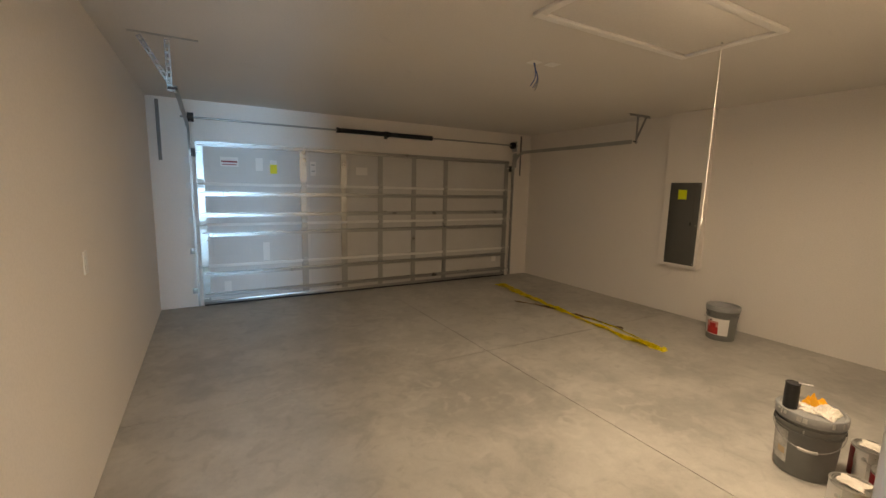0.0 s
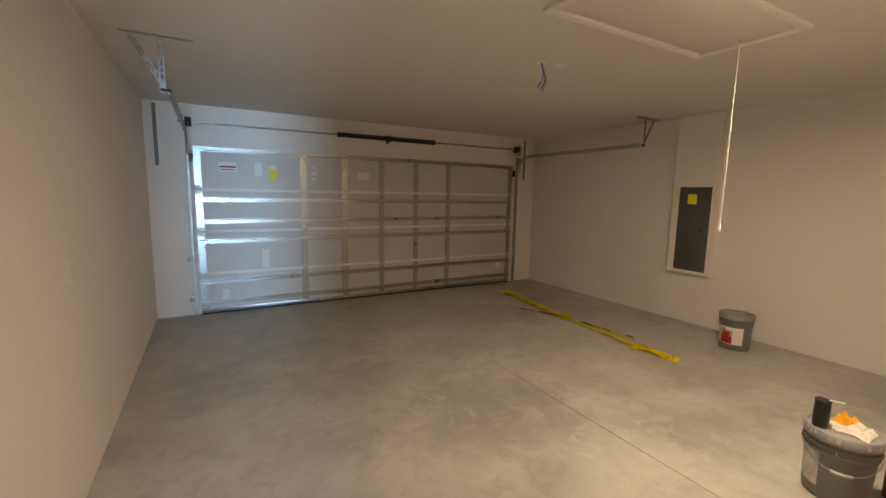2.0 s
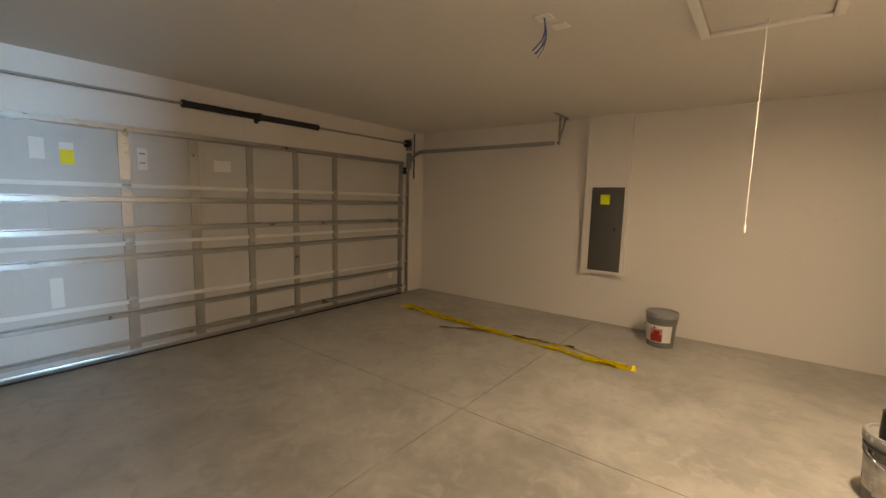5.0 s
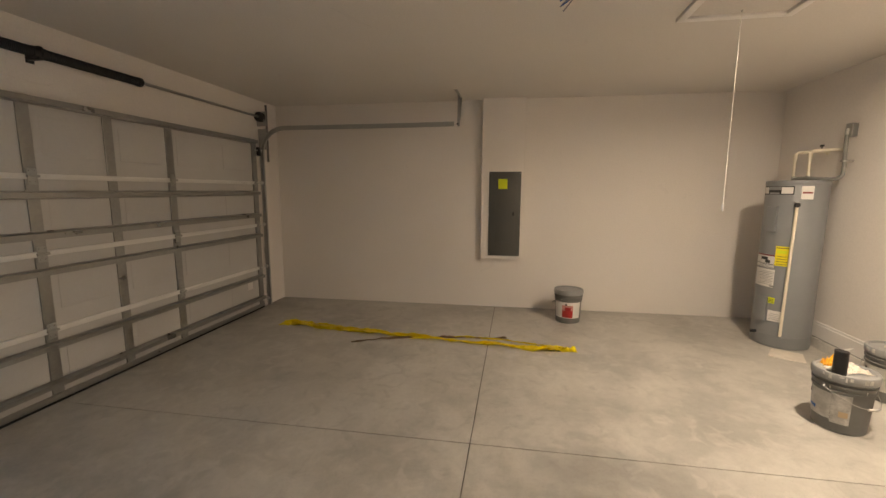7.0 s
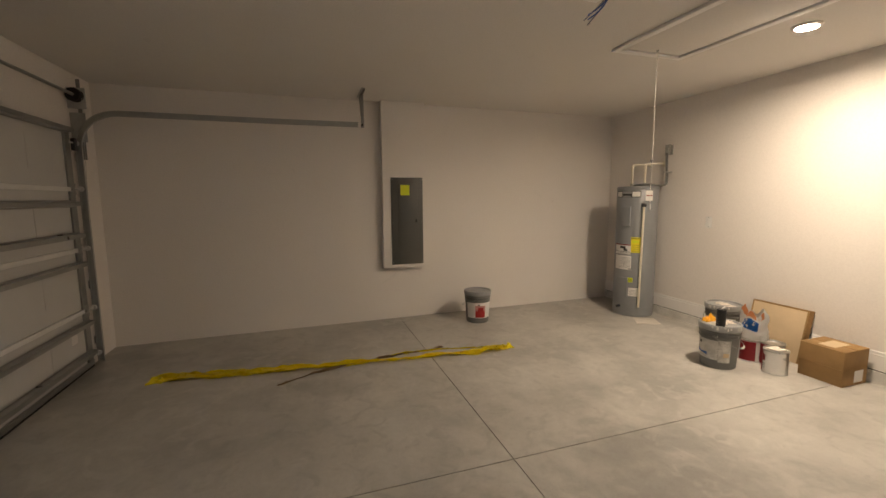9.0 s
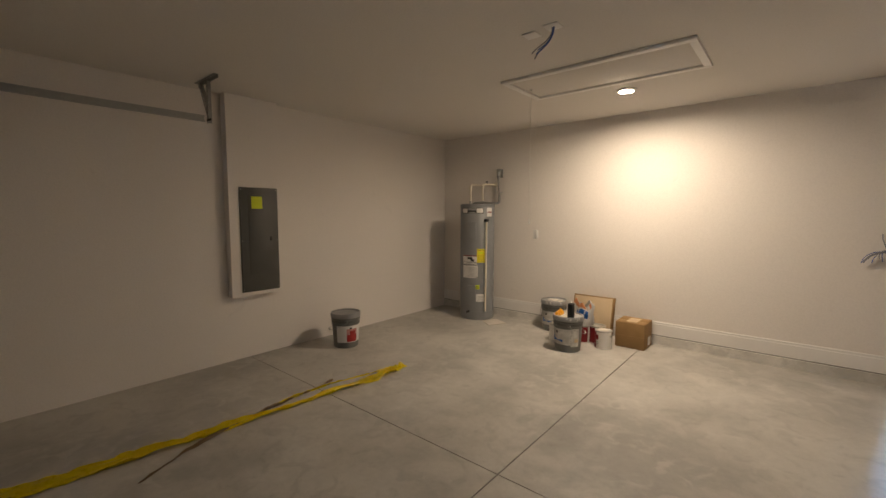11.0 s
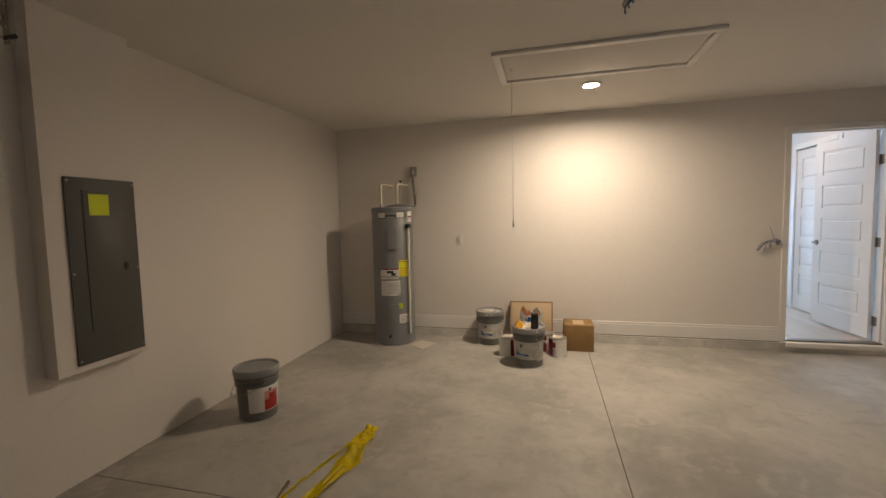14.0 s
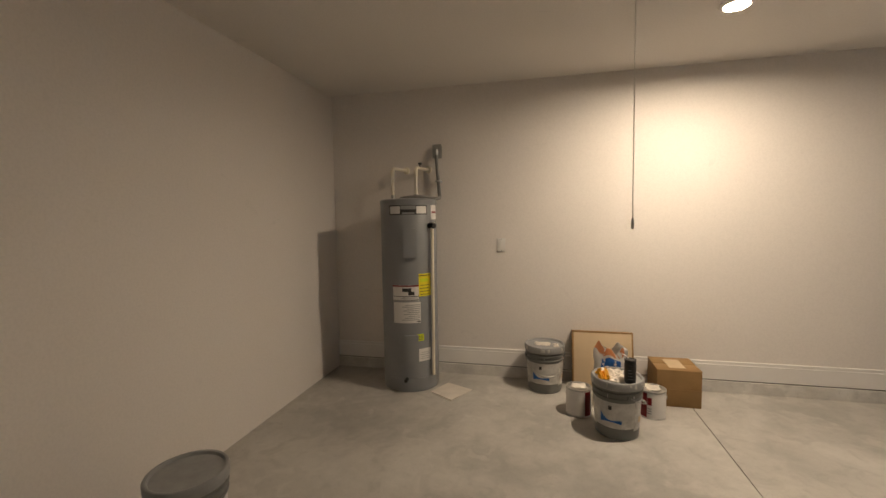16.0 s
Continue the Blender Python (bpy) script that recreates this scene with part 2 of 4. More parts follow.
def sweep(bm, pts, section, up=(0, 0, 1)):
    """Open or closed profile (list of (side, up)) carried along points, for channels and rails."""
    pts = [Vector(p) for p in pts]
    rows = []
    for i, p in enumerate(pts):
        d = (pts[min(i + 1, len(pts) - 1)] - pts[max(i - 1, 0)]).normalized()
        s = Vector(up).cross(d).normalized()
        u = d.cross(s)
        rows.append([bm.verts.new(p + a * s + b * u) for a, b in section])
    n = len(section)
    for a, b in zip(rows, rows[1:]):
        for k in range(n):
            bm.faces.new((a[k], a[(k + 1) % n], b[(k + 1) % n], b[k]))
    bm.faces.new(list(reversed(rows[0])))
    bm.faces.new(rows[-1])
    return bm


def bezier(p0, p1, p2, p3, n=12):
    p0, p1, p2, p3 = map(Vector, (p0, p1, p2, p3))
    return [p0 * (1 - t) ** 3 + 3 * p1 * t * (1 - t) ** 2 + 3 * p2 * t * t * (1 - t) + p3 * t ** 3 for t in (i / n for i in range(n + 1))]


def solid(name, bm, material, smooth=False):
    bmesh.ops.recalc_face_normals(bm, faces=bm.faces)
    me = bpy.data.meshes.new(name)
    bm.to_mesh(me)
    bm.free()
    me.materials.append(material)
    if smooth:
        for f in me.polygons:
            f.use_smooth = True
        me.set_sharp_from_angle(angle=radians(35))
    return me


def thing(name, base, label, category, group=""):
    """Empty at the base of a thing, to which its parts belong."""
    ob = new(name)
    ob.location = base
    ob.empty_display_size = 0.1
    return tagged(ob, label, category, group)


def part(name, bm, material, parent, label="", smooth=True):
    """One mesh, given in world places, under a thing, or under a part of a thing at its origin."""
    root = parent
    while root.parent:
        root = root.parent
    bmesh.ops.translate(bm, vec=-Vector(root.location), verts=bm.verts)
    ob = new(name, solid(name, bm, material, smooth))
    ob.parent = parent
    return tagged(ob, label) if label else ob


def single(name, bm, material, label="", category="", kind="", group="", smooth=True):
    """A thing or piece of the setting that is one mesh."""
    return tagged(new(name, solid(name, bm, material, smooth)), label, category, group, kind)


def boxes(*args, b=0.0):
    bm = bmesh.new()
    for a in args:
        box(bm, *a, b=b)
    return bm


def bar(p0, p1, r, seg=12):
    return tube(bmesh.new(), [p0, p1], r, seg)

# ---- setting: the garage ----
T = 0.14                                             # wall thickness
DX0, DX1, DTOP = -0.405, 0.385, 2.11                 # doorway to the house
GX0, GX1, GTOP = -0.101, 4.627, 1.995                   # garage door


def setting(name, bm, material, label, smooth=False):
    return single(name, bm, material, label, kind="structure", smooth=smooth)


setting("wall_west", boxes((WEST - T, 0.02, -0.3, WEST, NORTH + T, CEIL + 0.1)), M_WALL, "painted drywall side wall of the garage, greige")
setting("wall_east", boxes((EAST, 0.02, -0.3, EAST + T, NORTH + T, CEIL + 0.1)), M_WALL, "painted drywall side wall of the garage, greige")
setting("wall_south", boxes((WEST, 0.02, -0.3, DX0 - 0.02, SOUTH, CEIL + 0.1), (DX1 + 0.02, 0.02, -0.3, EAST, SOUTH, CEIL + 0.1),
                            (DX0 - 0.02, 0.02, DTOP + 0.02, DX1 + 0.02, SOUTH, CEIL + 0.1)), M_WALL, "painted drywall wall between garage and house")
setting("wall_north", boxes((WEST, NORTH, -0.3, GX0 + 0.06, NORTH + T, CEIL + 0.1), (GX1 - 0.06, NORTH, -0.3, EAST, NORTH + T, CEIL + 0.1),
                            (GX0 + 0.06, NORTH, GTOP - 0.06, GX1 - 0.06, NORTH + T, CEIL + 0.1)), M_WALL, "painted drywall front wall round the garage door")
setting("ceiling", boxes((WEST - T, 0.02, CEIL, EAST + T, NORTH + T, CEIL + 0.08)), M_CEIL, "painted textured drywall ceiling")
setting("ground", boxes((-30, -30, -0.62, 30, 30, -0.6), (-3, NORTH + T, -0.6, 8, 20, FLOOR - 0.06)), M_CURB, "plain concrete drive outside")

# concrete floor: four slabs with sawn joints
JX, JY, J = 2.24, 3.125, 0.0027
bm = boxes((WEST - T, 0.02, -0.2, EAST + T, NORTH + T, -0.007))
for v in bm.verts:
    v.co.z += zf(v.co.y)
floor = setting("floor", bm, M_JOINT, "trowelled bare concrete garage floor with sawn joints")
for x0, y0, x1, y1 in ((WEST, SOUTH, JX - J, JY - J), (JX + J, SOUTH, EAST, JY - J), (WEST, JY + J, JX - J, NORTH + T), (JX + J, JY + J, EAST, NORTH + T)):
    bm = boxes((x0, y0, -0.007, x1, y1, 0.0), b=0.0016)
    for v in bm.verts:
        v.co.z += zf(v.co.y)
    part("concrete_slab", bm, M_CONC, floor, smooth=False)

C = 0.05
# curb under the house wall, and baseboard above it with a shade-coloured strip in the gap
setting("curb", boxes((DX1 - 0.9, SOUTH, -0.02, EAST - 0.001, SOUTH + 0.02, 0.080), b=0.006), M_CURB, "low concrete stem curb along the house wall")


def baseboard(name, x0, x1):
    bm = boxes((x0, SOUTH - 0.002, 0.088, x1, SOUTH + 0.016, 0.206), b=0.002)
    box(bm, x0, SOUTH - 0.002, 0.206, x1, SOUTH + 0.011, 0.230, b=0.003)
    setting(name, bm, M_TRIM, "white painted wooden baseboard with a moulded top")


baseboard("baseboard", DX1 + C + 0.002, EAST - 0.002)
# solid dark strip filling the gap; its colour stands for the shade inside
setting("gap_shade_strip", boxes((DX1 + C + 0.002, SOUTH - 0.002, 0.078, EAST, SOUTH + 0.006, 0.089)), M_GAPSHADE, "dark strip coloured as the shade in the gap between baseboard and curb")

# casing and jamb of the house doorway
bm = bmesh.new()
for x0, x1 in ((DX0 - C, DX0), (DX1, DX1 + C)):
    box(bm, x0, SOUTH - 0.002, 0.04, x1, SOUTH + 0.014, DTOP + C, b=0.004)
box(bm, DX0, SOUTH - 0.002, DTOP, DX1, SOUTH + 0.014, DTOP + C, b=0.004)
setting("trim", bm, M_TRIM, "white painted door casing")
bm = boxes((DX0 - 0.018, 0.0, 0.05, DX0, SOUTH - 0.003, DTOP + 0.018), (DX1, 0.0, 0.05, DX1 + 0.018, SOUTH - 0.003, DTOP + 0.018), (DX0, 0.0, DTOP, DX1, SOUTH - 0.003, DTOP + 0.018))
for a in ((DX0, 0.06, 0.1, DX0 + 0.012, 0.1, DTOP), (DX1 - 0.012, 0.06, 0.1, DX1, 0.1, DTOP), (DX0, 0.06, DTOP - 0.012, DX1, 0.1, DTOP)):
    box(bm, *a)
setting("door_jamb", bm, M_TRIM, "white painted door jamb with a stop")
threshold = thing("threshold", (0, 0.1, 0.04), "low wood and metal door threshold", "threshold")
part("sill", boxes((DX0, -0.01, 0.04, DX1, 0.18, 0.085), b=0.004), M_TRIM, threshold)
part("metal_strip", boxes((DX0, 0.03, 0.085, DX1, 0.13, 0.1), b=0.005), M_BRONZE, threshold, "dark metal strip")


def panel_leaf(leaf, w, h, z0, along, across, origin, mat_):
    """Five-panel door leaf: stiles, rails and recessed panels in one frame, panels apart."""
    o, a, n = Vector(origin), Vector(along).normalized(), Vector(across).normalized()
    fr = Matrix(((a.x, n.x, 0, o.x), (a.y, n.y, 0, o.y), (0, 0, 1, z0), (0, 0, 0, 1)))
    st, th = 0.11, 0.035
    ph = (h - 0.2 - 0.11 * 5) / 5
    bm = boxes((0, 0, 0, st, th, h), (w - st, 0, 0, w, th, h), (st, 0, 0, w - st, th, 0.2))
    z = 0.2
    for i in range(5):
        z += ph
        box(bm, st, 0, z, w - st, th, z + 0.11)
        z += 0.11
    bm.transform(fr)
    part("door_frame", bm, mat_, leaf, smooth=False)
    z = 0.2
    for i in range(5):
        bm = boxes((st - 0.001, 0.009, z - 0.001, w - st + 0.001, th - 0.009, z + ph + 0.001))
        box(bm, st + 0.03, 0.003, z + 0.03, w - st - 0.03, th - 0.003, z + ph - 0.03, b=0.005)
        bm.transform(fr)
        part("door_panel", bm, mat_, leaf, smooth=False)
        z += ph + 0.11
    return fr


door = thing("door_1", (DX0, -0.005, 0.105), "white five-panel house door standing open into the house", "door")
door["kind"] = "structure"
W1 = 0.775
fr = panel_leaf(door, W1, 1.995, 0.107, (0.085, -1, 0), (1, 0.085, 0), (DX0 + 0.004, -0.012, 0), M_DOORW)
for z in (0.24, 1.0, 1.78):
    bm = boxes((DX0 - 0.001, -0.008, z, DX0 + 0.003, 0.05, z + 0.09), b=0.001)
    tube(bm, [(DX0 + 0.006, -0.006, z), (DX0 + 0.006, -0.006, z + 0.09)], 0.007)
    part("hinge", bm, M_BRONZE, door, "dark nickel hinge")
for side in (1, -1):
    bm = bmesh.new()
    yb = 0.035 if side > 0 else 0.0
    tube(bm, [(W1 - 0.06, yb, 0.9), (W1 - 0.06, yb + side * 0.012, 0.9)], 0.027, 20)
    tube(bm, [(W1 - 0.06, yb, 0.9), (W1 - 0.06, yb + side * 0.05, 0.9), (W1 - 0.075, yb + side * 0.055, 0.9), (W1 - 0.16, yb + side * 0.055, 0.9)], 0.009, 12)
    bm.transform(fr)
    part("door_handle", bm, M_BRONZE, door, "satin nickel lever handle")

# ---- setting: the part of the house seen through the doorway ----
HC = 2.53
setting("house_floor", boxes((-4.2, -5.6, -0.3, 1.4, 0.0, HFLOOR)), M_WOODFL, "pale wood-look plank floor of the house")
setting("house_ceiling", boxes((-4.2, -5.6, HC, 1.4, 0.02, HC + 0.08)), M_HOUSE, "plain white house ceiling")
setting("hall_wall_east", boxes((1.3, -5.6, HFLOOR, 1.4, 0.018, HC)), M_HOUSE, "plain pale wall of the house")
setting("house_wall_west", boxes((-4.3, -5.6, HFLOOR, -4.2, -1.9, HC)), M_HOUSE, "plain pale kitchen wall")
setting("pantry_wall", boxes((-0.60, -1.95, HFLOOR, -0.48, -1.52, HC), (-0.60, -0.72, HFLOOR, -0.48, 0.018, HC), (-0.60, -1.52, 2.14, -0.48, -0.72, HC),
                             (-4.2, -1.95, HFLOOR, -0.6, -1.83, HC)), M_HOUSE, "pale hall wall with a pantry doorway")
setting("house_wall_south", boxes((-4.2, -5.7, HFLOOR, -3.1, -5.56, HC), (-1.33, -5.7, HFLOOR, -0.88, -5.56, HC), (0.12, -5.7, HFLOOR, 1.4, -5.56, HC),
                                  (-3.1, -5.7, HFLOOR, -1.33, -5.56, 1.02), (-3.1, -5.7, 1.75, -1.33, -5.56, HC), (-0.88, -5.7, 2.1, 0.12, -5.56, HC)), M_HOUSE, "pale rear wall of the house with a window and a patio door")
setting("backdrop", boxes((-6, -7.6, -0.5, 4, -7.5, 4)), M_DAY, "bright overcast distance outside the windows")
pantry = thing("door_2", (-0.48, -1.5, HFLOOR), "white five-panel pantry door, closed, in the hall wall", "door")
pantry["kind"] = "structure"
panel_leaf(pantry, 0.78, 2.02, HFLOOR + 0.012, (0, 1, 0), (-1, 0, 0), (-0.484, -1.51, 0), M_DOORW)
bm = boxes((-0.481, -1.585, HFLOOR, -0.466, -1.52, 2.19), (-0.481, -0.72, HFLOOR, -0.466, -0.655, 2.19), (-0.481, -1.52, 2.14, -0.466, -0.72, 2.2), b=0.003)
setting("pantry_trim", bm, M_TRIM, "white painted casing round the pantry door")
setting("hall_baseboard", boxes((-0.482, -1.95, HFLOOR, -0.467, -1.587, HFLOOR + 0.12), b=0.003), M_TRIM, "white hall baseboard")
for nm, x0, x1, z0, z1 in (("window_1", -3.1, -1.33, 1.02, 1.75), ("window_2", -0.88, 0.12, HFLOOR, 2.1)):
    win = thing(nm, (x0, -5.62, z0), "white-framed window bright with daylight", "window")
    win["kind"] = "structure"
    bm = boxes((x0, -5.66, z0, x0 + 0.05, -5.6, z1), (x1 - 0.05, -5.66, z0, x1, -5.6, z1), (x0 + 0.05, -5.66, z0, x1 - 0.05, -5.6, z0 + 0.05),
               (x0 + 0.05, -5.66, z1 - 0.05, x1 - 0.05, -5.6, z1), ((x0 + x1) / 2 - 0.025, -5.655, z0 + 0.05, (x0 + x1) / 2 + 0.025, -5.605, z1 - 0.05))
    part("window_frame", bm, M_TRIM, win, smooth=False)

hl = thing("hall_downlight", (0.35, -0.95, HC), "round white LED downlight in the hall ceiling", "ceiling light")
part("trim_ring", lathe(bmesh.new(), [(0.092, HC - 0.0005), (0.092, HC - 0.006), (0.086, HC - 0.012), (0.078, HC - 0.012), (0.075, HC - 0.0005)], 0.35, -0.95, 32), M_WHITE, hl)
part("lens", lathe(bmesh.new(), [(0.074, HC - 0.008), (0.066, HC - 0.014), (0.03, HC - 0.018), (0.004, HC - 0.018)], 0.35, -0.95, 24), M_HALL, hl)

def base_cabinet(x0, x1, n):
    """White base cabinet unit with n doors and a toe kick."""
    c = thing("kitchen_cabinet", ((x0 + x1) / 2, -5.2, HFLOOR), "white kitchen base cabinet under the counter", "cabinet", "kitchen cabinets")
    part("body", boxes((x0, -5.555, HFLOOR + 0.1, x1, -4.97, 0.93)), M_DOORW, c, smooth=False)
    w = (x1 - x0) / n
    for i in range(n):
        dx = x0 + i * w
        d = part("door", boxes((dx + 0.004, -4.968, HFLOOR + 0.13, dx + w - 0.004, -4.95, 0.91), b=0.003), M_DOORW, c)
        part("handle", bar((dx + w - 0.05, -4.93, 0.72), (dx + w - 0.05, -4.93, 0.86), 0.005), M_STEEL, d)
    part("toe_kick", boxes((x0, -5.5, HFLOOR, x1, -5.0, HFLOOR + 0.1)), M_DOORW, c)


base_cabinet(-4.19, -3.08, 2)
base_cabinet(-3.07, -1.95, 2)
base_cabinet(-1.29, -0.95, 1)
dish = thing("dishwasher", (-1.62, -5.2, HFLOOR), "stainless steel dishwasher under the kitchen counter", "dishwasher")
part("body", boxes((-1.94, -5.55, HFLOOR + 0.1, -1.30, -4.98, 0.93)), M_DARKMETAL, dish)
part("door", boxes((-1.93, -4.98, HFLOOR + 0.12, -1.31, -4.95, 0.92), b=0.006), M_STEEL, dish)
part("handle", bar((-1.88, -4.92, 0.84), (-1.36, -4.92, 0.84), 0.01), M_STEEL, dish)
part("toe_kick", boxes((-1.94, -5.5, HFLOOR, -1.30, -5.0, HFLOOR + 0.1)), M_BLACK, dish)
single("worktop", boxes((-4.19, -5.558, 0.93, -0.93, -4.92, 0.965), b=0.004), M_STONE, "pale speckled stone kitchen worktop on the cabinets", "worktop")

# ---- garage door ----
gd = thing("garage_door", ((GX0 + GX1) / 2, NORTH, FLOOR - 0.03), "closed sectional steel garage door with galvanised struts, seen from inside", "garage door")
SEAMS = (-0.03, 0.459, 0.980, 1.485, 1.990)
STILES = (1.142, 1.697, 2.248, 2.80, 3.365)
YI = NORTH - 0.006
for z0, z1 in zip(SEAMS, SEAMS[1:]):
    bm = boxes((GX0, YI, z0 + 0.002, GX1, NORTH + 0.012, z1 - 0.002))
    # shallow pressed rectangles
    edges = (GX0 + 0.04, *STILES, GX1 - 0.04)
    for a, b in zip(edges, edges[1:]):
        n = 2 if b - a > 0.8 else 1
        for k in range(n):
            u0, u1 = a + (b - a) * k / n, a + (b - a) * (k + 1) / n
            box(bm, u0 + 0.09, YI - 0.002, z0 + 0.13, u1 - 0.09, YI + 0.004, z1 - 0.12, b=0.0018)
    sec = part("door_section", bm, M_SKIN, gd, "grey painted steel door section", smooth=False)
    # folded lip along the upper edge of the section
    if z1 < 1.9:
        part("seam_lip", boxes((GX0, YI - 0.018, z1 - 0.022, GX1, YI - 0.0005, z1 + 0.014), b=0.003), M_LIP, sec, "pale folded lip")
    for x in STILES:
        w = 0.043 if x < 1.8 else 0.037
        bm = boxes((x - w, YI - 0.012, z0 + 0.016, x + w, YI - 0.0005, z1 - 0.024), b=0.002)
        part("stile", bm, M_GALV, sec, smooth=False)
    for x0, x1 in ((GX0 - 0.004, GX0 + 0.075), (GX1 - 0.075, GX1 + 0.004)):
        part("end_stile", boxes((x0, YI - 0.016, z0 + 0.003, x1, YI - 0.0004, z1 - 0.003), b=0.002), M_GALV, sec, smooth=False)


def strut(z, h=0.058, d=0.045):
    """Hat-section stiffener across the door, open lips above and below."""
    y = YI - 0.0125
    prof = [(0, -h / 2), (0, -h * 0.36), (d, -h * 0.28), (d, h * 0.28), (0, h * 0.36), (0, h / 2), (-0.0025, h / 2), (-0.0025, h * 0.36 - 0.002),
            (d - 0.003, h * 0.26), (d - 0.003, -h * 0.26), (-0.0025, -h * 0.36 + 0.002), (-0.0025, -h / 2)]
    bm = sweep(bmesh.new(), [(GX0 + 0.02, y - 0.003, z), (GX1 - 0.02, y - 0.003, z)], [(-a, b) for a, b in prof])
    part("strut", bm, M_GALV, gd, "galvanised hat-section strut", smooth=False)


for z in (1.960, 1.361, 1.099, 0.856, 0.350, 0.087):
    strut(z)
part("bottom_seal", boxes((GX0, YI - 0.02, SEAMS[0] - 0.03, GX1, NORTH + 0.02, SEAMS[0] - 0.001), b=0.006), M_RUBBER, gd, "black rubber bottom seal")
part("bottom_bar", boxes((GX0, YI - 0.022, SEAMS[0] + 0.0, GX1, YI - 0.0168, SEAMS[0] + 0.045), b=0.001), M_GALV, gd)


def hinge(x, z):
    bm = boxes((x - 0.03, YI - 0.024, z - 0.055, x + 0.03, YI - 0.019, z + 0.05), b=0.002)
    tube(bm, [(x - 0.035, YI - 0.03, z), (x + 0.035, YI - 0.03, z)], 0.009, 10)
    for dx in (-0.016, 0.016):
        for dz in (-0.035, 0.034):
            tube(bm, [(x + dx, YI - 0.024, z + dz), (x + dx, YI - 0.031, z + dz)], 0.006, 6)
    part("hinge", bm, M_GALVD, gd, "small galvanised hinge")


for z in SEAMS[1:4]:
    for x in (GX0 + 0.035, *STILES[::2], GX1 - 0.035):
        hinge(x, z - 0.002)
for x, s in ((GX0, -1), (GX1, 1)):
    for z in (0.05, 0.46, 0.98, 1.485, 1.862):
        bm = tube(bmesh.new(), [(x - s * 0.05, YI - 0.035, z), (x + s * 0.045, YI - 0.035, z)], 0.006, 8)
        tube(bm, [(x + s * 0.045, YI - 0.035, z), (x + s * 0.062, YI - 0.035, z)], 0.022, 14)
        part("roller", bm, M_WHITE, gd)
    part("top_bracket", boxes((x - 0.045 * (s < 0) - 0.0, YI - 0.05, 1.8, x + 0.045 * (s > 0) + 0.0, YI - 0.02, 1.9), b=0.003), M_BLACK, gd, "black roller bracket")


def sticker(x, z, w, h, mat_, bars=()):
    st = part("sticker", boxes((x, YI - 0.0058, z, x + w, YI - 0.0048, z + h)), mat_, gd)
    for u0, v0, u1, v1, mm in bars:
        part("print", boxes((x + u0 * w, YI - 0.0064, z + v0 * h, x + u1 * w, YI - 0.0058, z + v1 * h)), mm, st)


sticker(0.157, 1.702, 0.20, 0.115, M_PAPER, ((0.05, 0.42, 0.95, 0.6, M_RED), (0.1, 0.15, 0.9, 0.25, M_RED)))
sticker(0.556, 1.662, 0.085, 0.16, M_PAPER)
sticker(0.727, 1.631, 0.085, 0.17, M_PAPER, ((0.0, 0.0, 1.0, 0.68, M_YELLOW),))
sticker(1.238, 1.621, 0.075, 0.19, M_PAPER, ((0.2, 0.72, 0.8, 0.8, M_LID), (0.2, 0.3, 0.8, 0.36, M_LID)))
sticker(1.879, 1.652, 0.17, 0.11, M_PAPER)
sticker(0.606, 0.490, 0.08, 0.24, M_PAPER)
sticker(0.131, 0.106, 0.08, 0.14, M_PAPER)
sticker(4.344, 0.227, 0.09, 0.12, M_PAPER)


# ---- tracks, hangers and spring ----
def channel(bm, pts, s, up):
    """C-shaped roller track, 50 mm, opening towards the door."""
    a, w, t = 0.024, 0.011, 0.0025
    sec = [(-a, w), (a, w), (a, -w), (a - 0.006, -w), (a - 0.006, -w + t), (a - t, -w + t), (a - t, w - t), (-a + t, w - t), (-a + t, -w + t), (-a + 0.006, -w + t), (-a + 0.006, -w), (-a, -w)]
    return sweep(bm, pts, [(p, s * q) for p, q in sec], up)


def track(x, s):
    """s: -1 at the west side of the door, 1 at the east side."""
    tr = thing("door_track", (x, NORTH - 0.04, FLOOR), "galvanised steel garage door track, curving to a horizontal rail", "track", "garage door tracks")
    y, zt, r = NORTH - 0.045, 2.125, 0.30
    pts = [(x, y, FLOOR + 0.01), (x, y, 1.0), (x, y, zt - r)]
    pts += [(x, y - r + r * math.cos(a), zt - r + r * math.sin(a)) for a in (math.pi / 2 * k / 10 for k in range(1, 11))]
    pts += [(x, 5.0, zt), (x, 4.3, zt), (x, 3.60, zt + 0.005)]
    bm = bmesh.new()
    channel(bm, pts, s, (1, 0, 0))
    part("rail", bm, M_GALVD, tr, smooth=False)
    for z in (0.12, 0.62, 1.0, 1.42, 1.72):
        bm = boxes((x + s * 0.0115, y + 0.0, z, x + s * 0.0165, NORTH - 0.001, z + 0.07), (x + s * 0.0165, NORTH - 0.006, z, x + s * 0.065, NORTH - 0.0005, z + 0.07), b=0.001)
        part("wall_clip", bm, M_WHITE if z > 0.9 else M_GALV, tr, "small pale wall clip")
    # flag bracket and angle along the horizontal rail
    part("flag_bracket", boxes((x + s * 0.0115, NORTH - 0.11, 1.88, x + s * 0.015, NORTH - 0.001, 2.12), b=0.001), M_GALVD, tr)
    part("stiffener", boxes((x + s * 0.0115, 3.62, zt + 0.0, x + s * 0.0145, 5.5, zt + 0.020), b=0.001), M_GALVD, tr)
    return tr


XW, XE = GX0 - 0.055, GX1 + 0.085
track(XW, -1)
track(XE, 1)


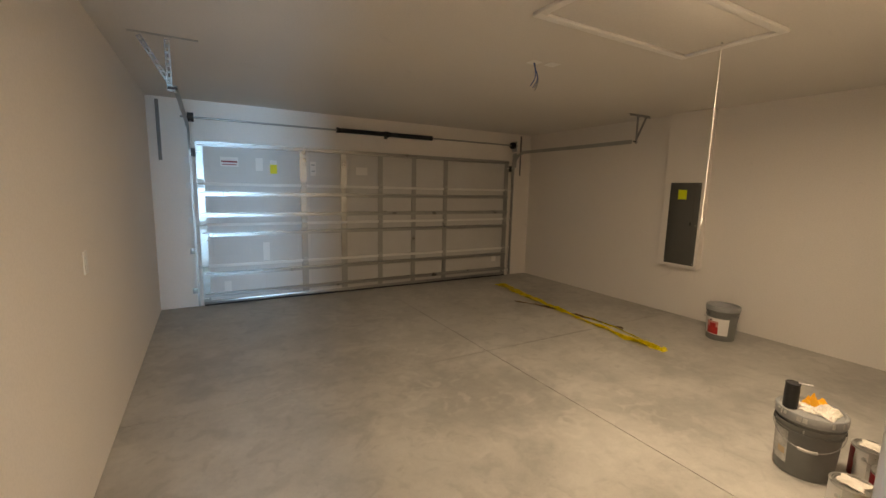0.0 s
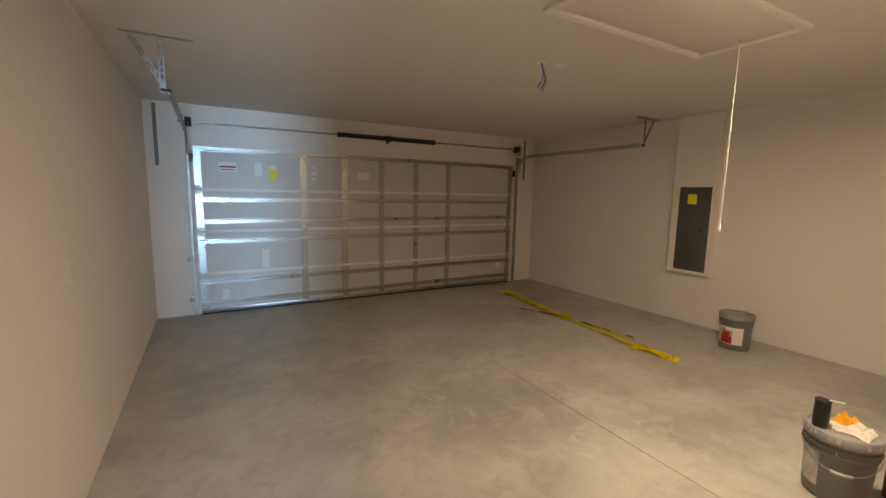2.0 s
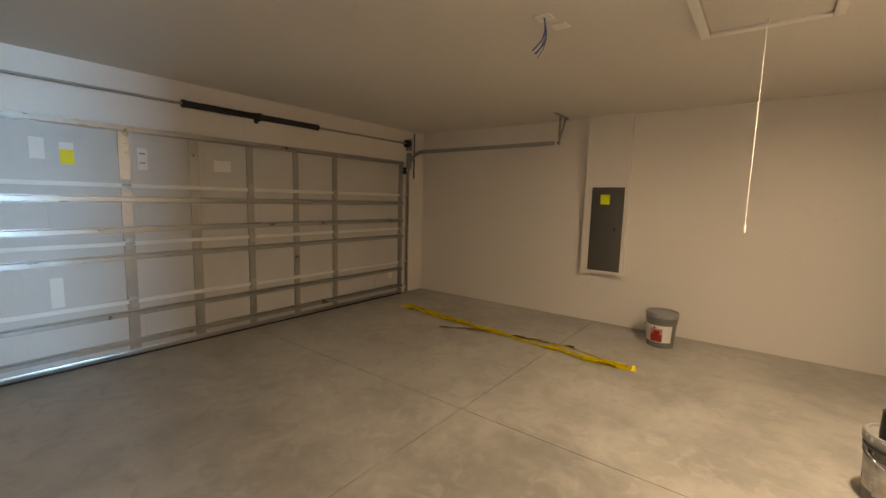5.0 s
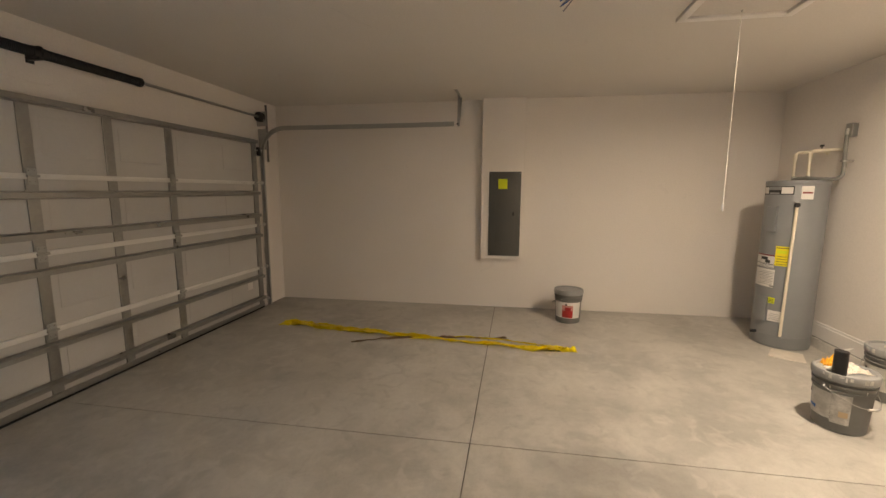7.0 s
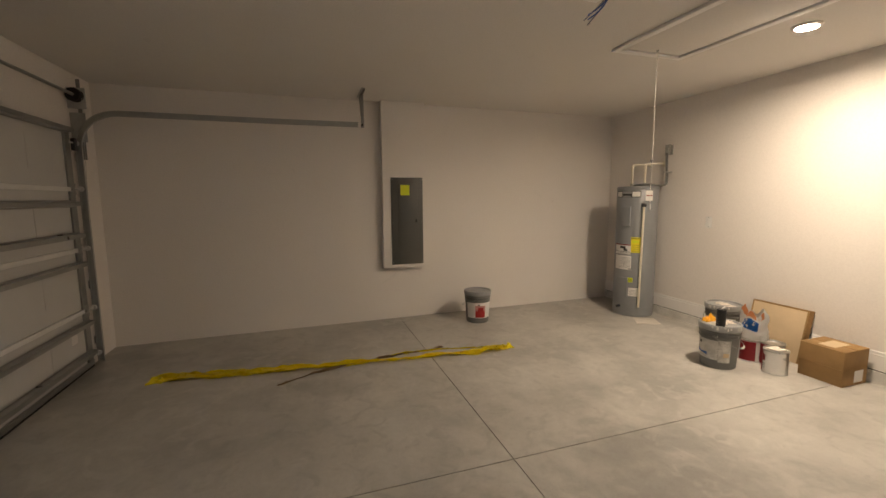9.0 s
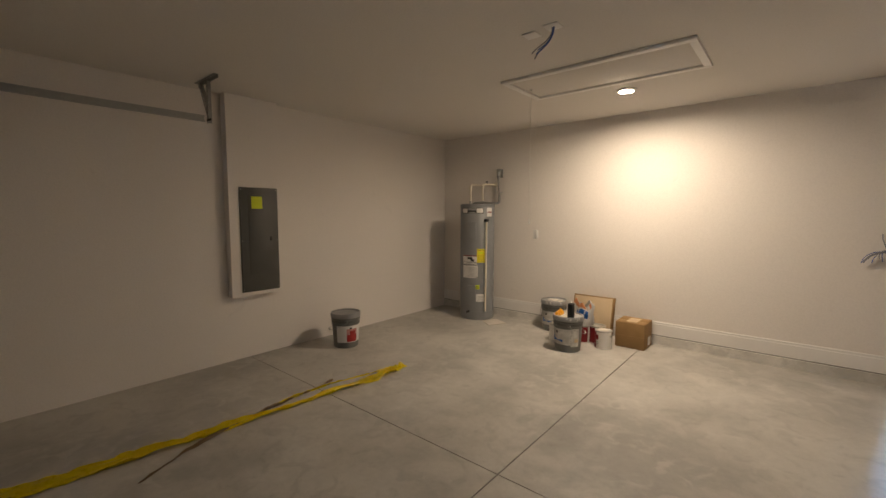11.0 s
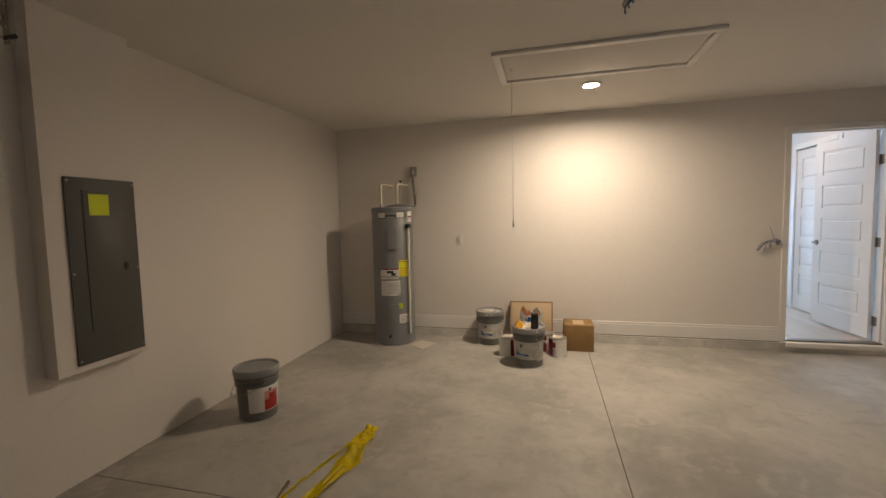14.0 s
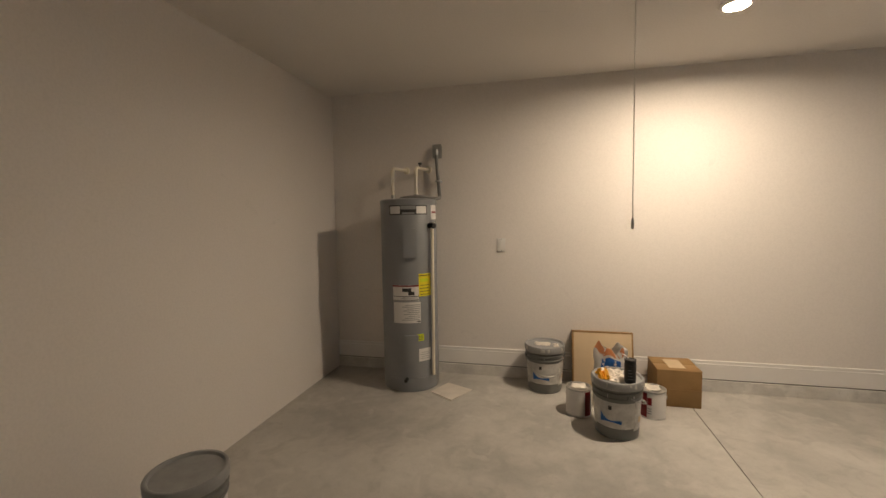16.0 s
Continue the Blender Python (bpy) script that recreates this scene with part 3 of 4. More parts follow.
# added white strip: lamplight on the track's outer flange, put into the colour
for x in (XE + 0.035,):
    setting("lit_flange_strip", boxes((x, NORTH - 0.03, FLOOR + 0.004, x + 0.015, NORTH - 0.0005, 1.78), b=0.003), M_TRIM, "white strip standing in for the lamplit outer flange of the door track")


def perforated(bm, p0, p1, w, side):
    """Punched angle bar from p0 to p1; side is the direction of its flat."""
    p0, p1, sd = Vector(p0), Vector(p1), Vector(side).normalized()
    d = (p1 - p0)
    ln = d.length
    d.normalize()
    nrm = d.cross(sd).normalized()
    t = 0.0025
    fr = Matrix(((sd.x, d.x, nrm.x, p0.x), (sd.y, d.y, nrm.y, p0.y), (sd.z, d.z, nrm.z, p0.z), (0, 0, 0, 1)))
    n = max(2, int(ln / 0.04))
    st = ln / n
    box(bm, -w / 2, 0, 0, -w / 2 + w * 0.3, ln, t, m=fr)
    box(bm, w / 2 - w * 0.3, 0, 0, w / 2, ln, t, m=fr)
    for i in range(n + 1):
        y0 = max(0, i * st - 0.008)
        box(bm, -w * 0.2, y0, 0, w * 0.2, min(ln, i * st + 0.008), t, m=fr)
    box(bm, -w / 2, 0, 0, -w / 2 + t, ln, w * 0.8, m=fr)
    return bm


def hanger(x, s):
    yb = 3.56
    hg = thing("track_hanger", (x, yb, CEIL), "galvanised perforated angle hanger fixed to the ceiling", "hanger", "track hangers")
    part("ceiling_angle", perforated(bmesh.new(), (x + s * 0.25, yb, CEIL - 0.003), (x - s * 0.15, yb, CEIL - 0.003), 0.034, (0, 1, 0)), M_GALVD, hg, smooth=False)
    part("brace", perforated(bmesh.new(), (x + s * 0.19, yb, CEIL - 0.02), (x + s * 0.034, yb, 2.16), 0.032, (0.28, 0, s * -0.156)), M_GALV, hg, smooth=False)
    part("drop", perforated(bmesh.new(), (x - s * 0.01 + s * 0.044, yb + 0.004, CEIL - 0.02), (x + s * 0.034, yb + 0.004, 2.105), 0.032, (1, 0, 0)), M_GALV, hg, smooth=False)
    part("bolt", bar((x + s * 0.05, yb, 2.13), (x - s * 0.01, yb, 2.13), 0.009), M_DARKMETAL, hg)


hanger(XW, -1)
hanger(XE, 1)
for x in (-0.455, 4.90):
    bm = boxes((x - 0.017, NORTH - 0.003, 1.745, x + 0.017, NORTH - 0.0005, 2.43), (x - 0.017, NORTH - 0.03, 1.745, x - 0.0145, NORTH - 0.0032, 2.43), b=0.0008)
    for z in (1.80, 2.09, 2.38):
        tube(bm, [(x + 0.003, NORTH - 0.003, z), (x + 0.003, NORTH - 0.008, z)], 0.007, 6)
    single("wall_angle", bm, M_COND, "short upright dull steel angle bolted to the wall", "bracket", group="wall angles", smooth=False)

sp = thing("torsion_spring", (2.33, NORTH - 0.07, 2.2), "black torsion spring on a steel shaft above the garage door", "torsion spring")
YS, ZS = NORTH - 0.075, 2.25
part("shaft", bar((GX0 - 0.13, YS, ZS), (GX1 + 0.14, YS, ZS), 0.0125), M_GALV, sp, "thin galvanised shaft")
for x0, x1 in ((1.61, 2.31), (2.36, 3.05)):
    n = int((x1 - x0) / 0.0105)
    bm = tube(bmesh.new(), [(x0, YS, ZS), (x1, YS, ZS)], 0.029, 18)
    for i in range(n):
        x = x0 + 0.006 + i * 0.0105
        ring = [bm.verts.new((x + dx, YS + r * math.cos(a), ZS + r * math.sin(a))) for dx, r in ((-0.005, 0.0285), (0, 0.033), (0.005, 0.0285)) for a in (2 * math.pi * k / 14 for k in range(14))]
        for j in range(2):
            for k in range(14):
                bm.faces.new((ring[j * 14 + k], ring[j * 14 + (k + 1) % 14], ring[(j + 1) * 14 + (k + 1) % 14], ring[(j + 1) * 14 + k]))
    part("coil", bm, M_BLACK, sp)
    for xc in (x0 - 0.02, x1 - 0.01):
        part("cone", tube(bmesh.new(), [(xc, YS, ZS), (xc + 0.03, YS, ZS)], 0.036, 16), M_BLACK, sp)
part("centre_bracket", boxes((2.31, NORTH - 0.009, 2.19, 2.36, NORTH - 0.0045, 2.30), (2.32, NORTH - 0.1, ZS - 0.042, 2.35, NORTH - 0.006, ZS + 0.04), b=0.003), M_BLACK, sp)
for x, s in ((GX0 - 0.03, -1), (GX1 + 0.03, 1)):
    bm = bmesh.new()
    tube(bm, [(x - 0.032, YS, ZS), (x - 0.02, YS, ZS), (x + 0.02, YS, ZS), (x + 0.034, YS, ZS)], 0.052, 24)
    for k in range(5):
        tube(bm, [(x - 0.026 + k * 0.012, YS, ZS), (x - 0.02 + k * 0.012, YS, ZS)], 0.055, 24)
    part("cable_drum", bm, M_DARKMETAL, sp, "dark cable drum")
    part("end_plate", boxes((x + s * 0.05, NORTH - 0.13, 2.15, x + s * 0.054, NORTH - 0.001, 2.32), b=0.002), M_GALVD, sp)
    part("cable", bar((x, YS - 0.05, ZS), (x, NORTH - 0.04, 0.03), 0.0016, 6), M_GALVD, sp)
setting("spring_board", boxes((2.21, NORTH - 0.004, 2.08, 2.45, NORTH + 0.0, 2.37), b=0.002), M_WALL, "painted mounting pad behind the spring bracket")

# ---- electrical panel on its bump-out ----
PX = 5.035
setting("wall_chase", boxes((PX, 2.815, 0.595, EAST, 3.31, CEIL), b=0.003), M_WALL, "painted drywall bump-out holding the electrical panel")
ep = thing("electrical_panel", (PX, 3.05, 0.63), "dark grey electrical panel with a yellow sticker, set in the wall", "electrical panel")
part("cover", boxes((PX - 0.012, 2.848, 0.631, PX - 0.0005, 3.219, 1.625), b=0.004), M_PANEL, ep)
dr = part("door", boxes((PX - 0.017, 2.91, 0.795, PX - 0.0122, 3.14, 1.56), b=0.002), M_PANEL, ep)
part("latch", boxes((PX - 0.021, 2.92, 1.115, PX - 0.0172, 2.94, 1.155), b=0.002), M_BLACK, dr, "small black latch")
part("sticker", boxes((PX - 0.0182, 3.006, 1.425, PX - 0.0172, 3.111, 1.54)), M_LIME, ep, "bright yellow-green square sticker")
for y, z in ((2.861, 1.12), (3.206, 1.12), (2.861, 0.655), (3.206, 0.655), (2.861, 1.605), (3.206, 1.605)):
    part("screw", bar((PX - 0.0125, y, z), (PX - 0.0155, y, z), 0.006, 10), M_GALV, ep)

# ---- ceiling fittings ----
AX0, AX1, AY0, AY1 = 1.60, 2.995, 1.325, 1.965
hatch = thing("attic_hatch", ((AX0 + AX1) / 2, (AY0 + AY1) / 2, CEIL), "white painted pull-down attic hatch framed with trim in the ceiling", "attic hatch")
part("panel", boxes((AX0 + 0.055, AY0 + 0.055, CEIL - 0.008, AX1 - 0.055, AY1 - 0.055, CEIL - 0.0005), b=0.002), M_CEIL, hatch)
for x0, y0, x1, y1 in ((AX0, AY0, AX1, AY0 + 0.05), (AX0, AY1 - 0.05, AX1, AY1), (AX0, AY0 + 0.05, AX0 + 0.05, AY1 - 0.05), (AX1 - 0.05, AY0 + 0.05, AX1, AY1 - 0.05)):
    part("trim_strip", boxes((x0, y0, CEIL - 0.022, x1, y1, CEIL - 0.0005), b=0.004), M_TRIM, hatch)
cord = thing("pull_cord", (2.889, 1.643, CEIL - 0.008), "thin white pull cord with knob hanging from the attic hatch", "cord")
part("cord", tube(bmesh.new(), [(2.889, 1.643, CEIL - 0.008), (2.889, 1.643, 2.0), (2.888, 1.643, 1.6), (2.887, 1.643, 1.33)], 0.0022, 8), M_CORD, cord)
part("knob", lathe(bmesh.new(), [(0.0035, 1.338), (0.006, 1.33), (0.0075, 1.31), (0.007, 1.295), (0.004, 1.288)], 2.887, 1.643, 14), M_WHITE, cord)
part("eyelet", tube(bmesh.new(), [(2.889 + 0.008 * math.cos(a), 1.643, CEIL - 0.012 + 0.008 * math.sin(a)) for a in (2 * math.pi * k / 12 for k in range(13))], 0.002, 6), M_GALV, cord)

down = thing("ceiling_downlight", (*LAMP, CEIL), "round white LED downlight glowing in the ceiling", "ceiling light")
part("trim_ring", lathe(bmesh.new(), [(0.082, CEIL - 0.0005), (0.082, CEIL - 0.005), (0.074, CEIL - 0.013), (0.063, CEIL - 0.016), (0.058, CEIL - 0.012), (0.057, CEIL - 0.0005)], *LAMP, 40), M_WHITE, down)
part("lens", lathe(bmesh.new(), [(0.0565, CEIL - 0.006), (0.055, CEIL - 0.008), (0.03, CEIL - 0.009), (0.004, CEIL - 0.0092)], *LAMP, 32), M_LENS, down, "glowing frosted lens")

WX, WY = 2.215, 2.635
jb = thing("ceiling_box", (WX, WY, CEIL), "white ceiling box plate with loose blue cables hanging out", "junction box")
part("plate", boxes((WX - 0.045, WY - 0.045, CEIL - 0.006, WX + 0.045, WY + 0.045, CEIL - 0.0005), b=0.002), M_WHITE, jb)
for i, (dx, dy, ln) in enumerate(((0.06, 0.13, 0.165), (0.075, 0.12, 0.185), (0.045, 0.14, 0.15), (0.085, 0.135, 0.16))):
    p0 = (WX + 0.004 * i - 0.008, WY, CEIL - 0.006)
    part("cable", tube(bmesh.new(), bezier(p0, (WX, WY - 0.01, CEIL - 0.08), (WX + dx * 1.1, WY + 0.015 * i - 0.02, CEIL - 0.1), (WX + dx, WY + dy - 0.05, CEIL - ln), 10), 0.0035, 8), M_WIREB if i % 2 == 0 else M_WIREG, jb, "thin cable")
single("blank_plate", boxes((2.368 - 0.045, 2.605 - 0.045, CEIL - 0.006, 2.368 + 0.045, 2.605 + 0.045, CEIL - 0.0005), b=0.002), M_WHITE, "square white blank plate on the ceiling", "plate")


# ---- wall plates ----
def wall_plate(name, label, along, y, z, wall):
    """Small cover plate; wall 's' is the house wall, 'w' the west wall."""
    w, h = 0.07, 0.115
    base = (along, SOUTH, z) if wall == "s" else (WEST, along, z)
    pl = thing(name, base, label, "wall plate")
    if wall == "s":
        part("plate", boxes((along - w / 2, SOUTH, z - h / 2, along + w / 2, SOUTH + 0.007, z + h / 2), b=0.003), M_WHITE, pl)
        part("rocker", boxes((along - 0.017, SOUTH + 0.0072, z - 0.033, along + 0.017, SOUTH + 0.010, z + 0.033), b=0.002), M_WHITE, pl)
        for dz in (-0.048, 0.048):
            part("screw", bar((along, SOUTH + 0.0071, z + dz), (along, SOUTH + 0.0085, z + dz), 0.0035, 8), M_GALV, pl)
    else:
        part("plate", boxes((WEST, along - w / 2, z - h / 2, WEST + 0.007, along + w / 2, z + h / 2), b=0.003), M_WHITE, pl)
        part("rocker", boxes((WEST + 0.0072, along - 0.017, z - 0.033, WEST + 0.010, along + 0.017, z + 0.033), b=0.002), M_WHITE, pl)


wall_plate("wall_outlet", "white outlet plate on the house wall beside the water heater", 3.61, 0, 1.12, "s")
wall_plate("light_switch", "white switch plate on the side wall", 2.743, 0, 1.083, "w")

ww = thing("wall_wiring", (0.50, SOUTH, 1.06), "loose tangle of blue-grey wires on the wall beside the door", "wires")
part("cable_bundle", tube(bmesh.new(), bezier((0.462, SOUTH, 1.045), (0.50, SOUTH + 0.05, 1.10), (0.60, SOUTH + 0.05, 1.09), (0.645, SOUTH + 0.03, 0.985), 14), 0.0075, 10), M_WIREG, ww)
part("connector", tube(bmesh.new(), [(0.465, SOUTH, 1.05), (0.475, SOUTH + 0.03, 1.07), (0.515, SOUTH + 0.042, 1.085)], 0.02, 12), M_WIREG, ww, "grey taped joint")
part("wire", tube(bmesh.new(), bezier((0.51, SOUTH + 0.03, 1.08), (0.53, SOUTH + 0.045, 1.14), (0.55, SOUTH + 0.04, 1.17), (0.545, SOUTH + 0.02, 1.22), 10), 0.004, 6), M_WIREG, ww)
for i in range(7):
    a = i * 0.9
    part("wire", tube(bmesh.new(), bezier((0.475, SOUTH, 1.05 + 0.006 * i), (0.5, SOUTH + 0.03 + 0.003 * i, 1.09 + 0.02 * math.sin(a)), (0.56 + 0.012 * i, SOUTH + 0.035, 1.09 + 0.03 * math.cos(a)), (0.535 + 0.02 * i, SOUTH + 0.03 + 0.01 * math.sin(a), 1.00 + 0.02 * math.sin(2 * a)), 12), 0.003, 6), (M_WIREB, M_WIREG, M_WHITE)[i % 3], ww)


# ---- water heater ----
HX, HY, HR = 4.335, 0.40, 0.226
H0 = zf(HY)
HT = 1.50
wh = thing("water_heater", (HX, HY, H0), "tall grey electric water heater with labels standing in the corner", "water heater")
part("tank", lathe(bmesh.new(), [(HR - 0.012, H0), (HR - 0.004, H0 + 0.004), (HR, H0 + 0.02), (HR, H0 + 0.11), (HR - 0.002, H0 + 0.112), (HR - 0.002, H0 + 0.116), (HR, H0 + 0.118), (HR, HT - 0.012), (HR - 0.006, HT)], HX, HY, 72), M_TANK, wh)
part("top_cap", lathe(bmesh.new(), [(HR + 0.003, HT - 0.035), (HR + 0.004, HT - 0.004), (HR - 0.003, HT + 0.004), (HR - 0.03, HT + 0.01), (0.05, HT + 0.014)], HX, HY, 72), M_TANK, wh)


def patch(cx, cy, r0, r1, z0, z1, a0, a1, t=0.0012, n=14):
    """Thin label bent round an upright cone; angles in degrees."""
    bm = bmesh.new()
    rows = []
    for r_add in (0.0004, t):
        for z, r in ((z0, r0), (z1, r1)):
            rows.append([bm.verts.new((cx + (r + r_add) * math.cos(radians(a0 + (a1 - a0) * k / n)), cy + (r + r_add) * math.sin(radians(a0 + (a1 - a0) * k / n)), z)) for k in range(n + 1)])
    for a, b in ((0, 1), (2, 3), (0, 2), (1, 3)):
        for k in range(n):
            bm.faces.new((rows[a][k], rows[a][k + 1], rows[b][k + 1], rows[b][k]))
    for k in (0, n):
        bm.faces.new((rows[0][k], rows[1][k], rows[3][k], rows[2][k]))
    return bm


def hz(z):
    """Heights on the tank's face."""
    return 1.34 + (z - 1.34) * 0.91


def hpatch(name, a0, a1, z0, z1, material, parent=None, lift=0.0, label=""):
    return part(name, patch(HX, HY, HR + lift, HR + lift, hz(z0), hz(z1), a0, a1, 0.0012), material, parent or wh, label)


badge = hpatch("badge", 68, 146, 1.388, 1.468, M_INK, label="black maker's badge with white panels")
hpatch("print", 70, 91, 1.397, 1.459, M_PAPER, badge, 0.0014)
hpatch("print", 123, 144, 1.397, 1.459, M_PAPER, badge, 0.0014)
hpatch("print", 92, 122, 1.432, 1.464, M_LID, badge, 0.0014)
hpatch("print", 95, 119, 1.392, 1.408, M_LID, badge, 0.0014)
# element covers
for z0, z1 in ((1.055, 1.275), (0.225, 0.45)):
    bm = patch(HX, HY, HR, HR, z0, z1, 97, 121, 0.026)
    bmesh.ops.bevel(bm, geom=[e for e in bm.edges if e.calc_face_angle(0) > 0.8], offset=0.006, segments=2, affect="EDGES")
    part("element_cover", bm, M_TANK, wh, "raised grey cover plate")
lab = hpatch("warning_label", 72, 125, 0.655, 0.79, M_PAPER, label="white printed warning label with a red border")
hpatch("print", 72, 125, 0.778, 0.79, M_RED, lab, 0.0014)
hpatch("print", 216 - (124), 216 - 106, 0.735, 0.765, M_INK, lab, 0.0014)
hpatch("print", 216 - (112), 216 - 100, 0.705, 0.735, M_INK, lab, 0.0014)
for k in range(3):
    hpatch("print", 216 - (127), 216 - 92, 0.665 + k * 0.012, 0.669 + k * 0.012, M_LID, lab, 0.0014)
hpatch("print", 72, 125, 0.694, 0.698, M_INK, lab, 0.0014)
hpatch("print", 72, 125, 0.658, 0.662, M_INK, lab, 0.0014)
lab = hpatch("rating_label", 73, 128, 0.465, 0.645, M_PAPER, label="white rating label with fine grey print")
for k in range(9):
    hpatch("print", 216 - (126 - (k * 7) % 16), 216 - 90, 0.49 + k * 0.016, 0.495 + k * 0.016, M_LID, lab, 0.0014)
hpatch("print", 216 - (96), 216 - 88, 0.472, 0.482, M_INK, lab, 0.0014)
lab = hpatch("energy_label", 216 - (91), 216 - 63, 0.69, 0.885, M_YELLOW, label="yellow energy guide label")
hpatch("print", 216 - (90), 216 - 66, 0.865, 0.872, M_INK, lab, 0.0014)
hpatch("print", 216 - (88), 216 - 70, 0.815, 0.845, M_LIME, lab, 0.0014)
for k in range(4):
    hpatch("print", 216 - (88), 216 - 68, 0.705 + k * 0.026, 0.709 + k * 0.026, M_INK, lab, 0.0014)
lab = hpatch("small_label", 216 - (97), 216 - 82, 0.305, 0.365, M_LIME, label="small yellow label")
for k in range(3):
    hpatch("print", 216 - (95), 216 - 84, 0.316 + k * 0.014, 0.320 + k * 0.014, M_INK, lab, 0.0014)
lab = hpatch("white_label", 216 - (93), 216 - 66, 0.125, 0.235, M_PAPER)
for k in range(4):
    hpatch("print", 216 - (90 - 3 * (k % 2)), 216 - 70, 0.145 + k * 0.018, 0.149 + k * 0.018, M_LID, lab, 0.0014)
lab = hpatch("side_label", 216 - (58), 216 - 36, 1.345, 1.47, M_PAPER)
hpatch("print", 216 - (56), 216 - 38, 1.40, 1.415, M_RED, lab, 0.0014)
# relief valve and its discharge pipe
va = radians(153)
vx, vy = HX + (HR + 0.028) * math.cos(va), HY + (HR + 0.028) * math.sin(va)
part("relief_valve", tube(bmesh.new(), [(HX + HR * 0.95 * math.cos(va), HY + HR * 0.95 * math.sin(va), 1.295), (HX + (HR + 0.05) * math.cos(va), HY + (HR + 0.05) * math.sin(va), 1.295)], 0.021, 16), M_DARKMETAL, wh, "dark relief valve")
part("valve_lever", boxes((vx - 0.02, vy - 0.01, 1.315, vx + 0.02, vy + 0.02, 1.322), b=0.002), M_GALV, wh)
part("discharge_pipe", bar((vx, vy, 1.29), (vx + 0.004, vy + 0.01, 0.115), 0.0125, 14), M_CPVC, wh, "long cream plastic discharge pipe")
part("drain_valve", tube(bmesh.new(), [(HX - 0.03, HY + HR - 0.01, 0.1), (HX - 0.035, HY + HR + 0.04, 0.1)], 0.014, 12), M_DARKMETAL, wh, "dark drain tap")
# water pipes, up and back into the wall
for x in (4.48, 4.28):
    y = 0.36
    part("nipple", bar((x, y, HT), (x, y, HT + 0.05), 0.016, 14), M_GALVD, wh)
    pts = [(x, y, HT + 0.04), (x, y, 1.6), (x, y, 1.735), (x - 0.002, y - 0.004, 1.755), (x - 0.006, y - 0.018, 1.768), (x - 0.02, y - 0.06, 1.77), (x - 0.05, SOUTH, 1.772)]
    part("water_pipe", tube(bmesh.new(), pts, 0.0125, 14), M_CPVC, wh, "cream plastic water pipe")
    part("pipe_fitting", tube(bmesh.new(), [(x, y, 1.70), (x, y, 1.75)], 0.017, 14), M_CPVC, wh)
    bm = lathe(bmesh.new(), [(0.03, 0), (0.03, 0.003), (0.02, 0.01), (0.014, 0.01)], seg=20)
    bm.transform(pose(x - 0.05, SOUTH, 1.772, -90, 0, 0))
    part("escutcheon", bm, M_CPVC, wh)
bm = bar((4.262, 0.29, 1.77), (4.262, 0.29, 1.805), 0.006)
tube(bm, [(4.262, 0.29, 1.800), (4.262, 0.29, 1.815)], 0.016, 14)
part("shutoff_knob", bm, M_BLACK, wh, "black shut-off knob")
# power feed
pb = thing("power_box", (4.146, SOUTH, 1.92), "grey metal electrical box with flexible conduit to the water heater", "electrical box")
part("box", boxes((4.112, SOUTH, 1.865, 4.18, SOUTH + 0.042, 1.975), b=0.004), M_COND, pb)
part("cover", boxes((4.109, SOUTH + 0.0422, 1.862, 4.183, SOUTH + 0.046, 1.978), b=0.002), M_GALVD, pb)
cp = bezier((4.146, SOUTH + 0.055, 1.90), (4.142, SOUTH + 0.06, 1.75), (4.13, SOUTH + 0.05, 1.66), (4.125, SOUTH + 0.06, 1.57), 12) + bezier((4.122, SOUTH + 0.065, 1.555), (4.095, SOUTH + 0.10, 1.47), (4.16, SOUTH + 0.30, 1.56), (4.40, SOUTH + 0.27, HT + 0.016), 16)
part("conduit", tube(bmesh.new(), cp, 0.0145, 12), M_COND, pb, "grey flexible conduit")
part("conduit_strap", boxes((4.11, SOUTH, 1.66, 4.155, SOUTH + 0.075, 1.675), b=0.003), M_GALVD, pb)
part("connector", bar((4.146, SOUTH + 0.055, 1.935), (4.146, SOUTH + 0.056, 1.885), 0.016, 14), M_GALVD, pb)


